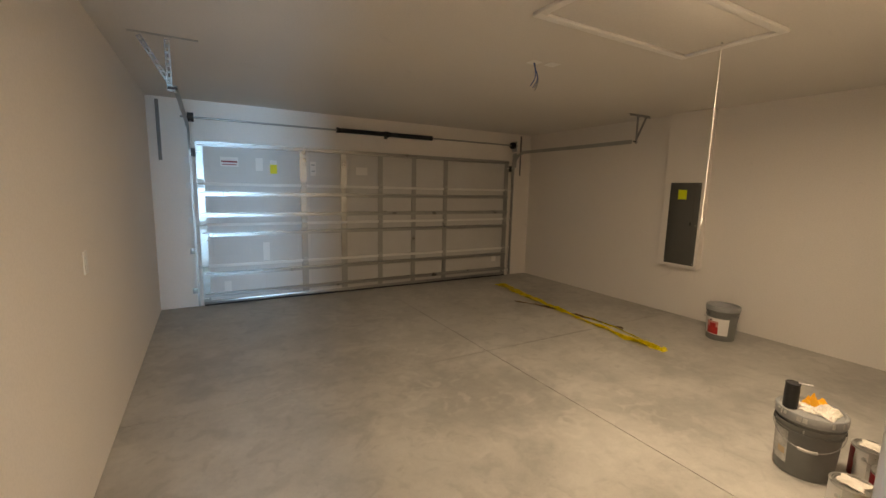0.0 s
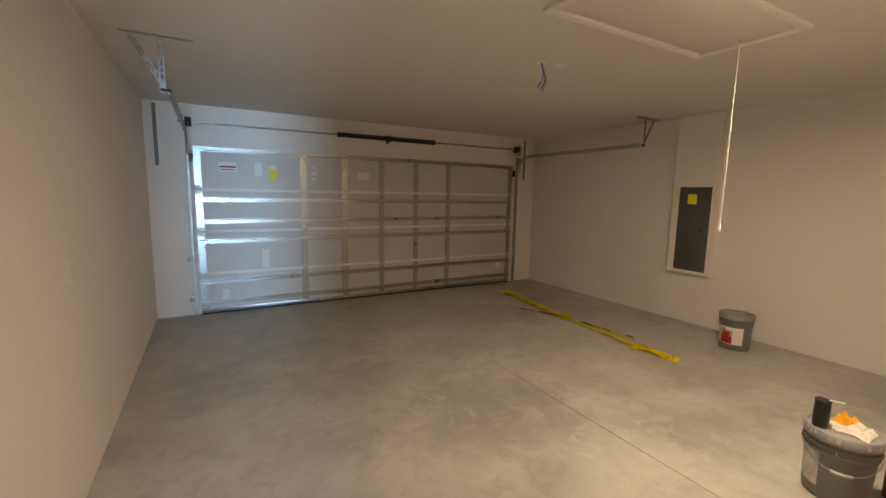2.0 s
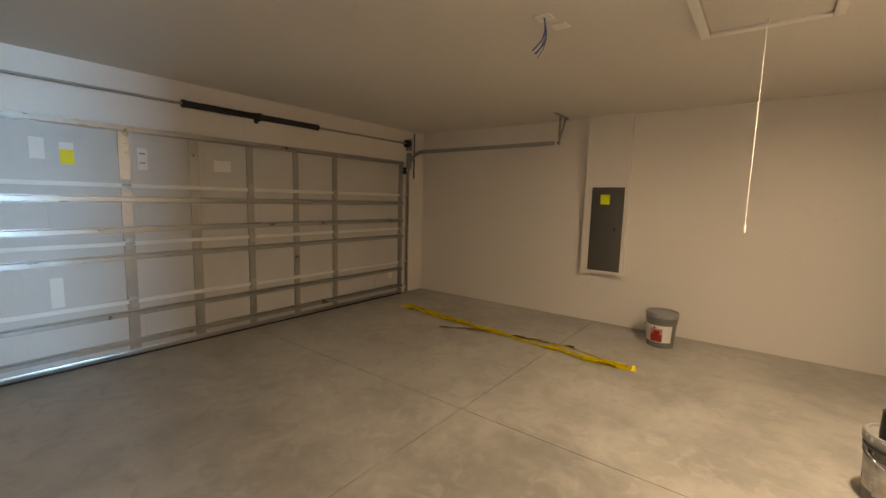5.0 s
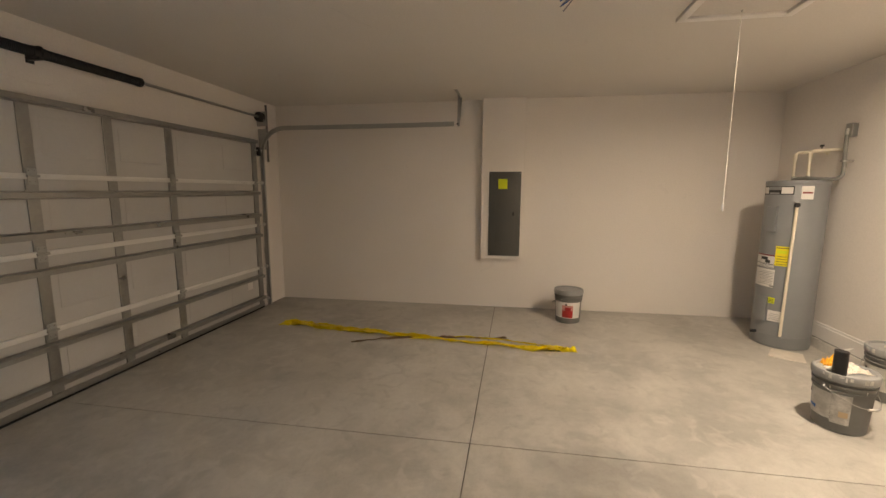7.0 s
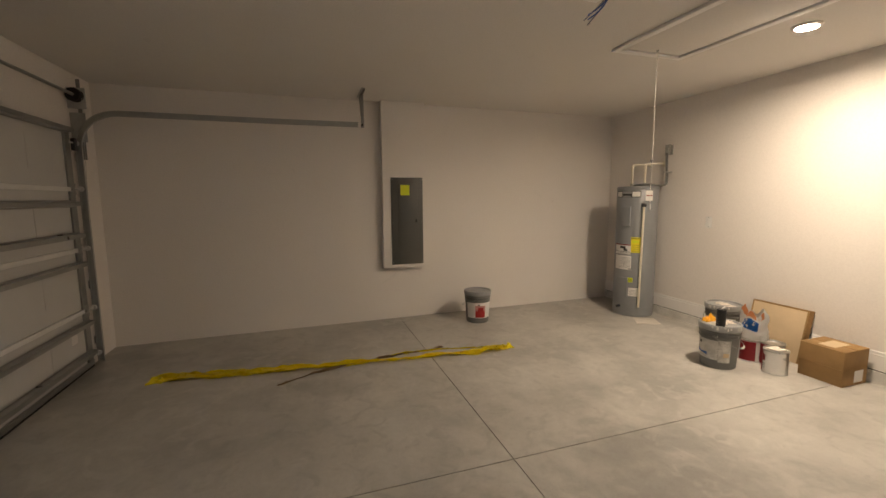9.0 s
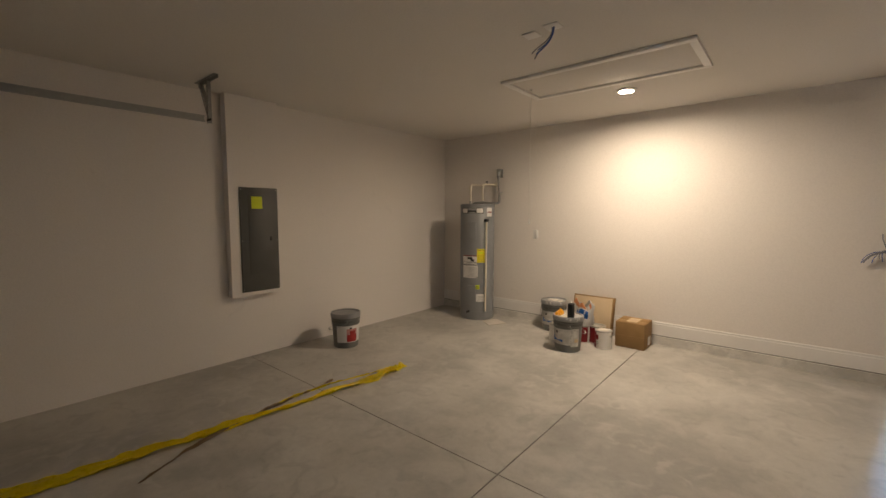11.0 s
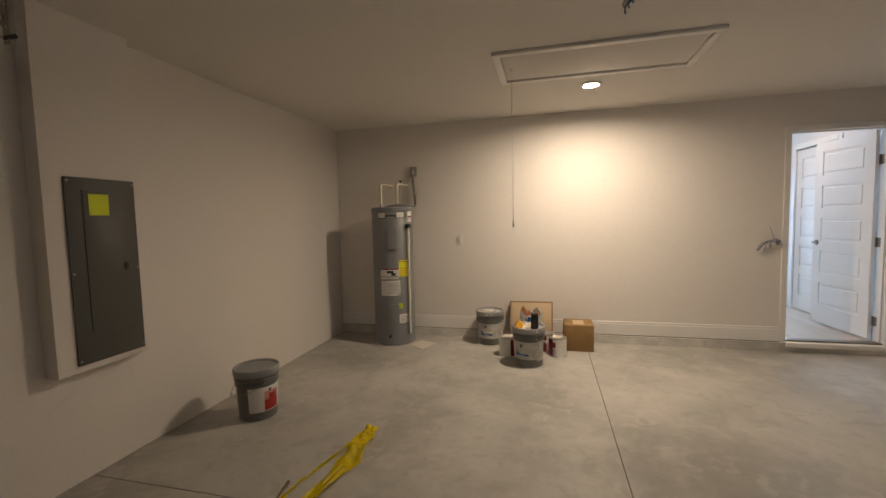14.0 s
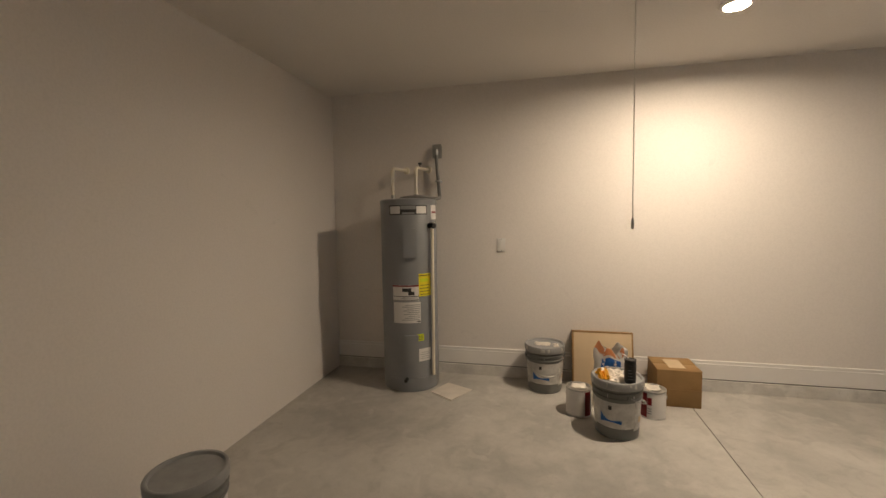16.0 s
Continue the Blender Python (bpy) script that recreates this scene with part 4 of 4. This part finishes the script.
# ---- buckets and tins ----
def bucket(x, y, label, turn=0.0, drop=0.085, h=0.365):
    """Five-gallon plastic pail: tapered wall with ribs, lid with rim, wire bail with grip, paper label."""
    z = zf(y)
    b = thing("bucket", (x, y, z), label, "bucket", "paint buckets")
    r0, r1 = 0.128, 0.146
    rr = lambda q: r0 + (r1 - r0) * q / h
    part("pail", lathe(bmesh.new(), [(r0 - 0.006, z), (r0, z + 0.006), (rr(0.25), z + 0.25), (rr(0.25) + 0.007, z + 0.252), (rr(0.262) + 0.007, z + 0.262), (rr(0.264), z + 0.264), (rr(0.285), z + 0.285),
                                      (rr(0.285) + 0.008, z + 0.287), (rr(0.3) + 0.008, z + 0.297), (rr(0.3), z + 0.299), (rr(0.32), z + 0.32)], x, y, 56), M_BUCKET, b)
    part("lid", lathe(bmesh.new(), [(r1 + 0.008, z + 0.316), (r1 + 0.010, z + 0.33), (r1 + 0.010, z + 0.356), (r1 + 0.006, z + h - 0.002), (r1 + 0.001, z + h), (r1 - 0.006, z + h - 0.002), (r1 - 0.012, z + h - 0.014), (0.05, z + h - 0.016), (0.004, z + h - 0.015)], x, y, 56), M_LID, b, "round snap-on lid with a raised rim")
    ear = []
    for s in (-1, 1):
        a = radians(turn + 90 * s)
        p = (x + (rr(0.275) + 0.012) * math.cos(a), y + (rr(0.275) + 0.012) * math.sin(a), z + 0.275)
        ear.append(Vector(p))
        part("ear", tube(bmesh.new(), [(x + rr(0.27) * math.cos(a), y + rr(0.27) * math.sin(a), z + 0.275), p], 0.016, 14), M_BUCKET, b)
    f = Vector((math.cos(radians(turn)), math.sin(radians(turn)), 0))
    arc = []
    for k in range(25):
        q = math.pi * k / 24
        side = (ear[0] - ear[1]) / 2
        arc.append(Vector((x, y, z + 0.275)) + side * math.cos(q) + f * (0.172 * math.sin(q)) - Vector((0, 0, drop * math.sin(q))))
    part("bail", tube(bmesh.new(), arc, 0.0022, 8), M_GALV, b, "wire carrying handle")
    part("grip", tube(bmesh.new(), arc[10:15], 0.008, 12), M_SMEAR, b, "paint-smeared plastic grip")
    return b, rr, z, h


def blabel(b, x, y, rr, z, q0, q1, a0, a1, material, parent=None, lift=0.0, label="", name="paper_label"):
    return part(name, patch(x, y, rr(q0) + lift, rr(q1) + lift, z + q0, z + q1, a0, a1), material, parent or b, label)


# bucket by the side wall, red and white label
bx, by = 4.69, 2.30
b, rr, z, h = bucket(bx, by, "grey plastic bucket with lid and red-and-white label by the wall", 60)
lb = blabel(b, bx, by, rr, z, 0.062, 0.238, 102, 234, M_PAPER, label="white label with a red square")
blabel(b, bx, by, rr, z, 0.068, 0.145, 147, 195, M_BRIGHTRED, lb, 0.0014, name="print")
blabel(b, bx, by, rr, z, 0.1455, 0.205, 147, 195, M_PINK, lb, 0.0014, name="print")
blabel(b, bx, by, rr, z, 0.12, 0.185, 160, 186, M_BRIGHTRED, lb, 0.0028, name="print")
blabel(b, bx, by, rr, z, 0.205, 0.222, 160, 168, M_INK, lb, 0.0014, name="print")



def swoosh_bucket(x, y, th, label, turn, drop=0.085):
    b, rr, z, h = bucket(x, y, label, turn, drop)
    lb = blabel(b, x, y, rr, z, 0.075, 0.238, th - 62, th + 46, M_LABEL, label="scuffed white label with a blue wave")
    blabel(b, x, y, rr, z, 0.19, 0.215, th - 20, th - 12, M_INK, lb, 0.0014, name="print")
    bm = bmesh.new()                                  # blue wave that thins out to one side
    low, high = [], []
    for k in range(25):
        u = k / 24
        a = radians(th - 42 + u * 54)
        q1 = 0.166 - 0.050 * math.sin(u * math.pi / 2) - 0.012 * math.sin(u * math.pi * 1.6)
        q0 = 0.104 + 0.010 * math.sin(u * math.pi)
        for q, row in ((q0, low), (max(q1, q0 + 0.003), high)):
            row.append(bm.verts.new((x + (rr(q) + 0.0022) * math.cos(a), y + (rr(q) + 0.0022) * math.sin(a), z + q)))
    for k in range(24):
        bm.faces.new((low[k], low[k + 1], high[k + 1], high[k]))
    bmesh.ops.solidify(bm, geom=bm.faces, thickness=0.0006)
    part("print", bm, M_BLUE, lb)
    blabel(b, x, y, rr, z, 0.06, 0.245, th + 46.5, th + 84, M_SMEAR, label="dried pale paint smear", name="smear")
    blabel(b, x, y, rr, z, 0.105, 0.14, th + 62, th + 80, M_CARDP, None, 0.0015, "small tan sticker", "sticker")
    blabel(b, x, y, rr, z, 0.06, 0.24, th - 92, th - 62.5, M_SMEAR, name="smear")
    rng = random.Random(int(x * 100))
    for k in range(18):                               # dried drips over the rim
        a0, w, low = rng.uniform(0, 360), rng.uniform(2.5, 8), rng.uniform(0.255, 0.35)
        blabel(b, x, y, lambda q: 0.1562, z, max(low, 0.331), 0.357, a0, a0 + w, M_SMEAR, name="paint_drip")
        if low < 0.30:
            blabel(b, x, y, rr, z, low, 0.284, a0 + w * 0.3, a0 + w * 0.7, M_SMEAR, name="paint_drip")
    return z + h - 0.016


BX, BY = 2.815, 0.91
ztop = swoosh_bucket(BX, BY, 80, "grey paint bucket with blue-and-white label, standing among paint tins", 200)
CX, CY = 3.254, 0.312
ctop = swoosh_bucket(CX, CY, 92, "grey paint bucket with blue-and-white label against the baseboard", 99, 0.125)


def tin(x, y, label, th, red):
    """One-gallon paint tin with double rim, lid and wrapped label."""
    z = zf(y)
    c = thing("paint_can", (x, y, z), label, "paint can", "paint cans")
    r, h = 0.083, 0.19
    part("body", lathe(bmesh.new(), [(r - 0.003, z), (r + 0.003, z + 0.002), (r + 0.003, z + 0.007), (r, z + 0.01), (r, z + h - 0.01), (r + 0.003, z + h - 0.007), (r + 0.003, z + h), (r - 0.007, z + h), (r - 0.009, z + h - 0.008)], x, y, 40), M_TIN, c)
    part("lid", lathe(bmesh.new(), [(r - 0.011, z + h - 0.012), (r - 0.011, z + h - 0.003), (r - 0.016, z + h - 0.002), (r - 0.02, z + h - 0.008), (0.003, z + h - 0.007)], x, y, 40), M_TIN, c)
    lb = part("paper_label", patch(x, y, r, r, z + 0.012, z + h - 0.012, th - 100, th + 100, n=24), M_PAPER, c, "white and red label")
    part("print", patch(x, y, r + 0.0014, r + 0.0014, z + 0.013, z + h - 0.013, th + red[0], th + red[1]), M_RED, lb)
    part("print", patch(x, y, r + 0.0028, r + 0.0028, z + 0.10, z + 0.15, th + red[2], th + red[3]), M_PAPER if red[4] else M_RED, lb)
    for k in range(3):
        part("print", patch(x, y, r + 0.0028, r + 0.0028, z + 0.04 + k * 0.016, z + 0.046 + k * 0.016, th + red[2], th + red[3]), M_LID, lb)
    ear = []
    for s in (-1, 1):
        a = radians(th + 90 * s)
        p = Vector((x + (r + 0.006) * math.cos(a), y + (r + 0.006) * math.sin(a), z + 0.14))
        ear.append(p)
        part("ear", tube(bmesh.new(), [(x + r * math.cos(a), y + r * math.sin(a), z + 0.14), p], 0.011, 10), M_TIN, c)
    f = Vector((math.cos(radians(th)), math.sin(radians(th)), 0))
    arc = [Vector((x, y, z + 0.14)) + (ear[0] - ear[1]) / 2 * math.cos(q) + f * -0.09 * math.sin(q) - Vector((0, 0, 0.05 * math.sin(q))) for q in (math.pi * k / 16 for k in range(17))]
    part("bail", tube(bmesh.new(), arc, 0.0016, 6), M_GALV, c)
    return z + h


def crumple(name, x, y, z, sx, sy, sz, seed, material, label, category, n=18, rough=1.0):
    """Crumpled cloth or paper lying on something: a rumpled sheet with thickness."""
    rng = random.Random(seed)
    off = Vector((rng.random() * 50, rng.random() * 50, rng.random() * 50))
    bm = bmesh.new()
    top, bot = [], []
    for j in range(n + 1):
        for i in range(n + 1):
            u, v = i / n * 2 - 1, j / n * 2 - 1
            k = 1 - 0.25 * noise.noise(Vector((u * 1.3, v * 1.3, seed)) + off)
            hgt = abs(noise.noise(Vector((u * 1.7, v * 1.7, 0)) + off)) * 0.9 + 0.5 * abs(noise.noise(Vector((u * 4, v * 4, 3)) + off)) * rough
            edge = max(0.0, 1 - max(abs(u), abs(v)) ** 4)
            px, py = x + u * sx * k + 0.012 * noise.noise(Vector((v * 3, 1, u)) + off), y + v * sy * k + 0.012 * noise.noise(Vector((u * 3, 7, v)) + off)
            zt = z + 0.003 + sz * hgt * (0.25 + 0.75 * edge)
            top.append(bm.verts.new((px, py, zt)))
            bot.append(bm.verts.new((px, py, max(z, zt - 0.004 - sz * 0.15 * edge))))
    m = n + 1
    for j in range(n):
        for i in range(n):
            a = j * m + i
            bm.faces.new((top[a], top[a + 1], top[a + m + 1], top[a + m]))
            bm.faces.new((bot[a], bot[a + m], bot[a + m + 1], bot[a + 1]))
    for k in range(n):
        for a, c in ((k, k + 1), (n * m + k + 1, n * m + k), ((k + 1) * m, k * m), (k * m + n, (k + 1) * m + n)):
            bm.faces.new((top[a], bot[a], bot[c], top[c]))
    return single(name, bm, material, label, category)


# things on the nearer bucket's lid
can = thing("spray_can", (BX - 0.06, BY + 0.075, ztop), "black aerosol can with a white straw nozzle on a bucket lid", "spray can")
sx_, sy_ = BX - 0.06, BY + 0.075
part("body", lathe(bmesh.new(), [(0.030, ztop), (0.033, ztop + 0.003), (0.033, ztop + 0.138), (0.035, ztop + 0.14), (0.035, ztop + 0.145), (0.031, ztop + 0.147), (0.026, ztop + 0.143)], sx_, sy_, 32), M_BLACK, can)
part("label_band", patch(sx_, sy_, 0.033, 0.033, ztop + 0.02, ztop + 0.115, 0, 359.9, n=30), M_BLACK, can)
for k in range(4):
    part("print", patch(sx_, sy_, 0.0344, 0.0344, ztop + 0.03 + k * 0.018, ztop + 0.033 + k * 0.018, 60, 110 - 6 * k), M_TANKD, can)
part("straw", bar((sx_ + 0.01, sy_ - 0.02, ztop + 0.148), (sx_ + 0.03, sy_ - 0.075, ztop + 0.152), 0.004, 8), M_WHITE, can, "white straw nozzle")
crumple("rag", BX + 0.03, BY - 0.05, ztop, 0.085, 0.06, 0.05, 3, M_RAG, "crumpled off-white rag on the bucket lid", "rag")
crumple("rag", BX + 0.0, BY + 0.05, ztop, 0.05, 0.045, 0.03, 5, M_RAG, "crumpled off-white rag on the bucket lid", "rag")
crumple("work_glove", BX + 0.085, BY + 0.015, ztop, 0.034, 0.05, 0.085, 8, M_ORANGEY, "orange rubber work glove crumpled on the bucket lid", "glove")
crumple("rag", CX + 0.015, CY - 0.01, ctop, 0.055, 0.035, 0.022, 11, M_RAG, "thin white rag lying on the bucket lid", "rag")
crumple("rag", CX - 0.085, CY + 0.01, ctop, 0.018, 0.04, 0.018, 12, M_RAG, "thin white rag lying on the bucket lid", "rag")

t1 = tin(3.027, 0.70, "one-gallon paint tin with white and red label on the floor", 85, (28, 60, 60, 66, True))
t2 = tin(2.543, 0.64, "one-gallon paint tin with red and white label on the floor", 72, (-100, -18, -16, 2, False))
t3 = tin(2.66, 0.50, "one-gallon paint tin with a silver and red label", 100, (-60, -5, 10, 30, False))
t4 = tin(2.80, 0.56, "dark red one-gallon paint tin standing behind the bucket", 130, (-62, 22, 40, 62, True))
crumple("paper_scrap", 3.027, 0.70, t1, 0.05, 0.045, 0.012, 21, M_RAG, "scrap of white paper on a tin lid", "paper", n=10)
crumple("paper_scrap", 2.543, 0.64, t2, 0.045, 0.05, 0.012, 22, M_RAG, "scrap of white paper on a tin lid", "paper", n=10)

# plastic bag on the tins: orange, blue and white
bag = thing("plastic_bag", (2.80, 0.535, t4), "crumpled plastic bag printed orange, blue and white on a tin", "bag")


def bag_piece(name, material, u0, u1, v0, v1, lift):
    """Part of the bag's rumpled pillow shape, between heights u and round angles v."""
    bm = bmesh.new()
    nu, nv = 14, 26
    rows = []
    for i in range(nu + 1):
        u = u0 + (u1 - u0) * i / nu
        row = []
        for k in range(nv + 1):
            a = v0 + (v1 - v0) * k / nv
            wob = noise.noise(Vector((math.cos(a) * 1.6, math.sin(a) * 1.6, u * 3.2)))
            wrk = noise.noise(Vector((math.cos(a) * 5, math.sin(a) * 5, u * 8)))
            r = (0.112 * (1 - 0.3 * u ** 6) + 0.018 * wob + 0.010 * wrk) + lift
            zz = t4 + 0.004 + u * (0.235 + 0.032 * math.sin(2 * a + 0.9) + 0.03 * wob + 0.012 * math.sin(a * 5))
            row.append(bm.verts.new((2.80 + r * 1.0 * math.cos(a), 0.535 + r * (0.62 - 0.34 * u) * math.sin(a), zz)))
        rows.append(row)
    for a, c in zip(rows, rows[1:]):
        for k in range(nv):
            bm.faces.new((a[k], a[k + 1], c[k + 1], c[k]))
    bmesh.ops.solidify(bm, geom=bm.faces, thickness=0.0015)
    return part(name, bm, material, bag)


bag_piece("film", M_PAPER, 0.0, 1.0, 0, 2 * math.pi, 0)
bag_piece("blue_panel", M_BLUE, 0.34, 0.72, 0.95, 2.15, 0.002)
bag_piece("orange_panel", M_ORANGE, 0.80, 0.99, 0.35, 2.6, 0.002)

# ---- cardboard ----
cb = thing("cardboard_box", (2.35, 0.42, zf(0.42)), "closed brown cardboard box with a pale label on the floor", "box")
z0 = zf(0.42) + 0.0
X0, X1, Y0, Y1, ZT = 2.187, 2.475, 0.20, 0.485, 0.262
part("body", boxes((X0, Y0, z0, X1, Y1, z0 + ZT), b=0.004), M_CARD, cb)
bm = bmesh.new()
box(bm, X0 - 0.001, (Y0 + Y1) / 2 + 0.002, z0 + ZT, X1 + 0.001, Y1 + 0.001, z0 + ZT + 0.004, b=0.001)
part("flap", bm, M_CARD, cb)
bm = boxes((X0 - 0.001, Y0 - 0.002, z0 + ZT + 0.0005, X1 + 0.001, (Y0 + Y1) / 2 - 0.002, z0 + ZT + 0.005), b=0.001)
part("flap", bm, M_CARD, cb)
part("seam", boxes((X0 - 0.002, Y0 + 0.01, z0 + 0.123, X1 + 0.002, Y1 + 0.002, z0 + 0.128), b=0.0008), M_CARD, cb)
part("top_label", boxes((X0 + 0.09, Y0 + 0.05, z0 + ZT + 0.0052, X1 - 0.09, Y1 - 0.05, z0 + ZT + 0.006)), M_CARDP, cb, "pale paper label")
part("side_label", boxes((X0 - 0.0012, Y0 + 0.05, z0 + 0.02, X0 - 0.0002, Y0 + 0.15, z0 + 0.11)), M_PAPER, cb, "white shipping label")

tray = thing("cardboard_tray", (2.82, 0.25, zf(0.3)), "shallow open brown cardboard tray leaning against the wall", "box")
TW, TH, TD = 0.455, 0.455, 0.07
fr = Matrix.Translation((2.585, SOUTH + 0.165, zf(0.3) + 0.002)) @ Matrix.Rotation(radians(11.0), 4, "X")
bm = boxes((0, -0.004, 0.0, TW, 0.0, TH), b=0.001)
bm.transform(fr)
part("sheet", bm, M_CARDP, tray, "pale cardboard face")
for a in ((0, -TD, 0, 0.005, -0.0045, TH), (TW - 0.005, -TD, 0, TW, -0.0045, TH), (0.0055, -TD, TH - 0.005, TW - 0.0055, -0.0045, TH), (0.0055, -TD, 0, TW - 0.0055, -0.0045, 0.005)):
    bm = boxes(a, b=0.001)
    bm.transform(fr)
    part("side", bm, M_CARD, tray)
for a in ((0.0, -0.004, TH - 0.012, TW, 0.002, TH), (0.0, -0.004, 0.0, 0.012, 0.002, TH - 0.0125), (TW - 0.012, -0.004, 0, TW, 0.002, TH - 0.0125)):
    bm = boxes(a, b=0.001)
    bm.transform(fr)
    part("edge", bm, M_CARD, tray)

# small flat cardboard piece beside the heater
bm = bmesh.new()
ca = [(3.935, 0.70), (3.815, 0.475), (4.03, 0.375), (4.13, 0.57)]
lo = [bm.verts.new((x, y, zf(y) + 0.001)) for x, y in ca]
hi = [bm.verts.new((x, y, zf(y) + 0.006 + 0.006 * (i == 0))) for i, (x, y) in enumerate(ca)]
bm.faces.new(lo)
bm.faces.new(hi)
for i in range(4):
    bm.faces.new((lo[i], lo[(i + 1) % 4], hi[(i + 1) % 4], hi[i]))
single("cardboard_piece", bm, M_SCRAP, "flat scrap of pale cardboard on the concrete beside the heater", "cardboard")


# ---- yellow film and brown strip on the floor ----
def ribbon(name, pts, widths, rise, material, label, seed, cols=7):
    """Rumpled strip of film lying on the floor: folds along it, lifted edges."""
    pts = [Vector((x, y, 0)) for x, y in pts]
    fine, wd = [], []
    per = 14
    for i in range(len(pts) - 1):
        p = [pts[max(i - 1, 0)], pts[i], pts[i + 1], pts[min(i + 2, len(pts) - 1)]]
        for k in range(per):
            t = k / per
            fine.append(0.5 * ((2 * p[1]) + (p[2] - p[0]) * t + (2 * p[0] - 5 * p[1] + 4 * p[2] - p[3]) * t * t + (3 * p[1] - p[0] - 3 * p[2] + p[3]) * t ** 3))
            wd.append(widths[i] + (widths[i + 1] - widths[i]) * t)
    bm = bmesh.new()
    rows = []
    for i, p in enumerate(fine):
        d = (fine[min(i + 1, len(fine) - 1)] - fine[max(i - 1, 0)]).normalized()
        s = Vector((-d.y, d.x, 0))
        row = []
        for c in range(cols):
            u = c / (cols - 1) - 0.5
            n1 = noise.noise(Vector((i * 0.10, u * 3, seed)))
            n2 = noise.noise(Vector((i * 0.35, u * 6, seed + 9)))
            q = p + s * (u * wd[i] * (1 + 0.35 * noise.noise(Vector((i * 0.16, 2, seed)))))
            row.append(bm.verts.new((q.x, q.y, zf(q.y) + 0.003 + rise * max(0, 0.35 + 0.9 * n1 + 0.5 * n2) * (0.5 + abs(u)))))
        rows.append(row)
    for a, b2 in zip(rows, rows[1:]):
        for c in range(cols - 1):
            bm.faces.new((a[c], a[c + 1], b2[c + 1], b2[c]))
    bmesh.ops.solidify(bm, geom=bm.faces, thickness=0.0012)
    return single(name, bm, material, label, "film strip")


ribbon("yellow_film_strip", [(4.10, 5.36), (4.05, 5.05), (3.99, 4.7), (3.93, 4.3), (3.87, 3.95), (3.835, 3.47), (3.79, 3.0), (3.765, 2.70), (3.775, 2.50), (3.79, 2.35)],
       [0.15, 0.14, 0.125, 0.11, 0.06, 0.06, 0.075, 0.13, 0.12, 0.07], 0.036, M_TAPE, "long crumpled strip of yellow plastic film on the concrete floor", 4, 9)
crumple("yellow_film_strip", 3.782, 2.375, zf(2.4), 0.034, 0.045, 0.055, 31, M_TAPE, "bunched end of yellow plastic film on the concrete floor", "film strip", 18, 0.5)
crumple("yellow_film_strip", 4.085, 5.33, zf(5.36), 0.08, 0.06, 0.035, 33, M_TAPE, "bunched end of yellow plastic film on the concrete floor", "film strip", 18, 0.5)
ribbon("brown_strip", [(3.62, 4.41), (3.77, 4.12), (3.885, 3.74), (3.92, 3.43), (3.965, 3.1), (3.99, 2.95)], [0.006, 0.012, 0.02, 0.02, 0.016, 0.008], 0.03, M_BROWN, "thin brown curled strip lying across the yellow film", 14, 4)
ribbon("yellow_film_strip", [(3.79, 2.36), (3.83, 2.52), (3.872, 2.70), (3.925, 2.95), (3.945, 3.2), (3.93, 3.5)], [0.04, 0.016, 0.013, 0.012, 0.012, 0.008], 0.02, M_TAPE, "narrow twisted strand of yellow plastic film on the floor", 18, 5)
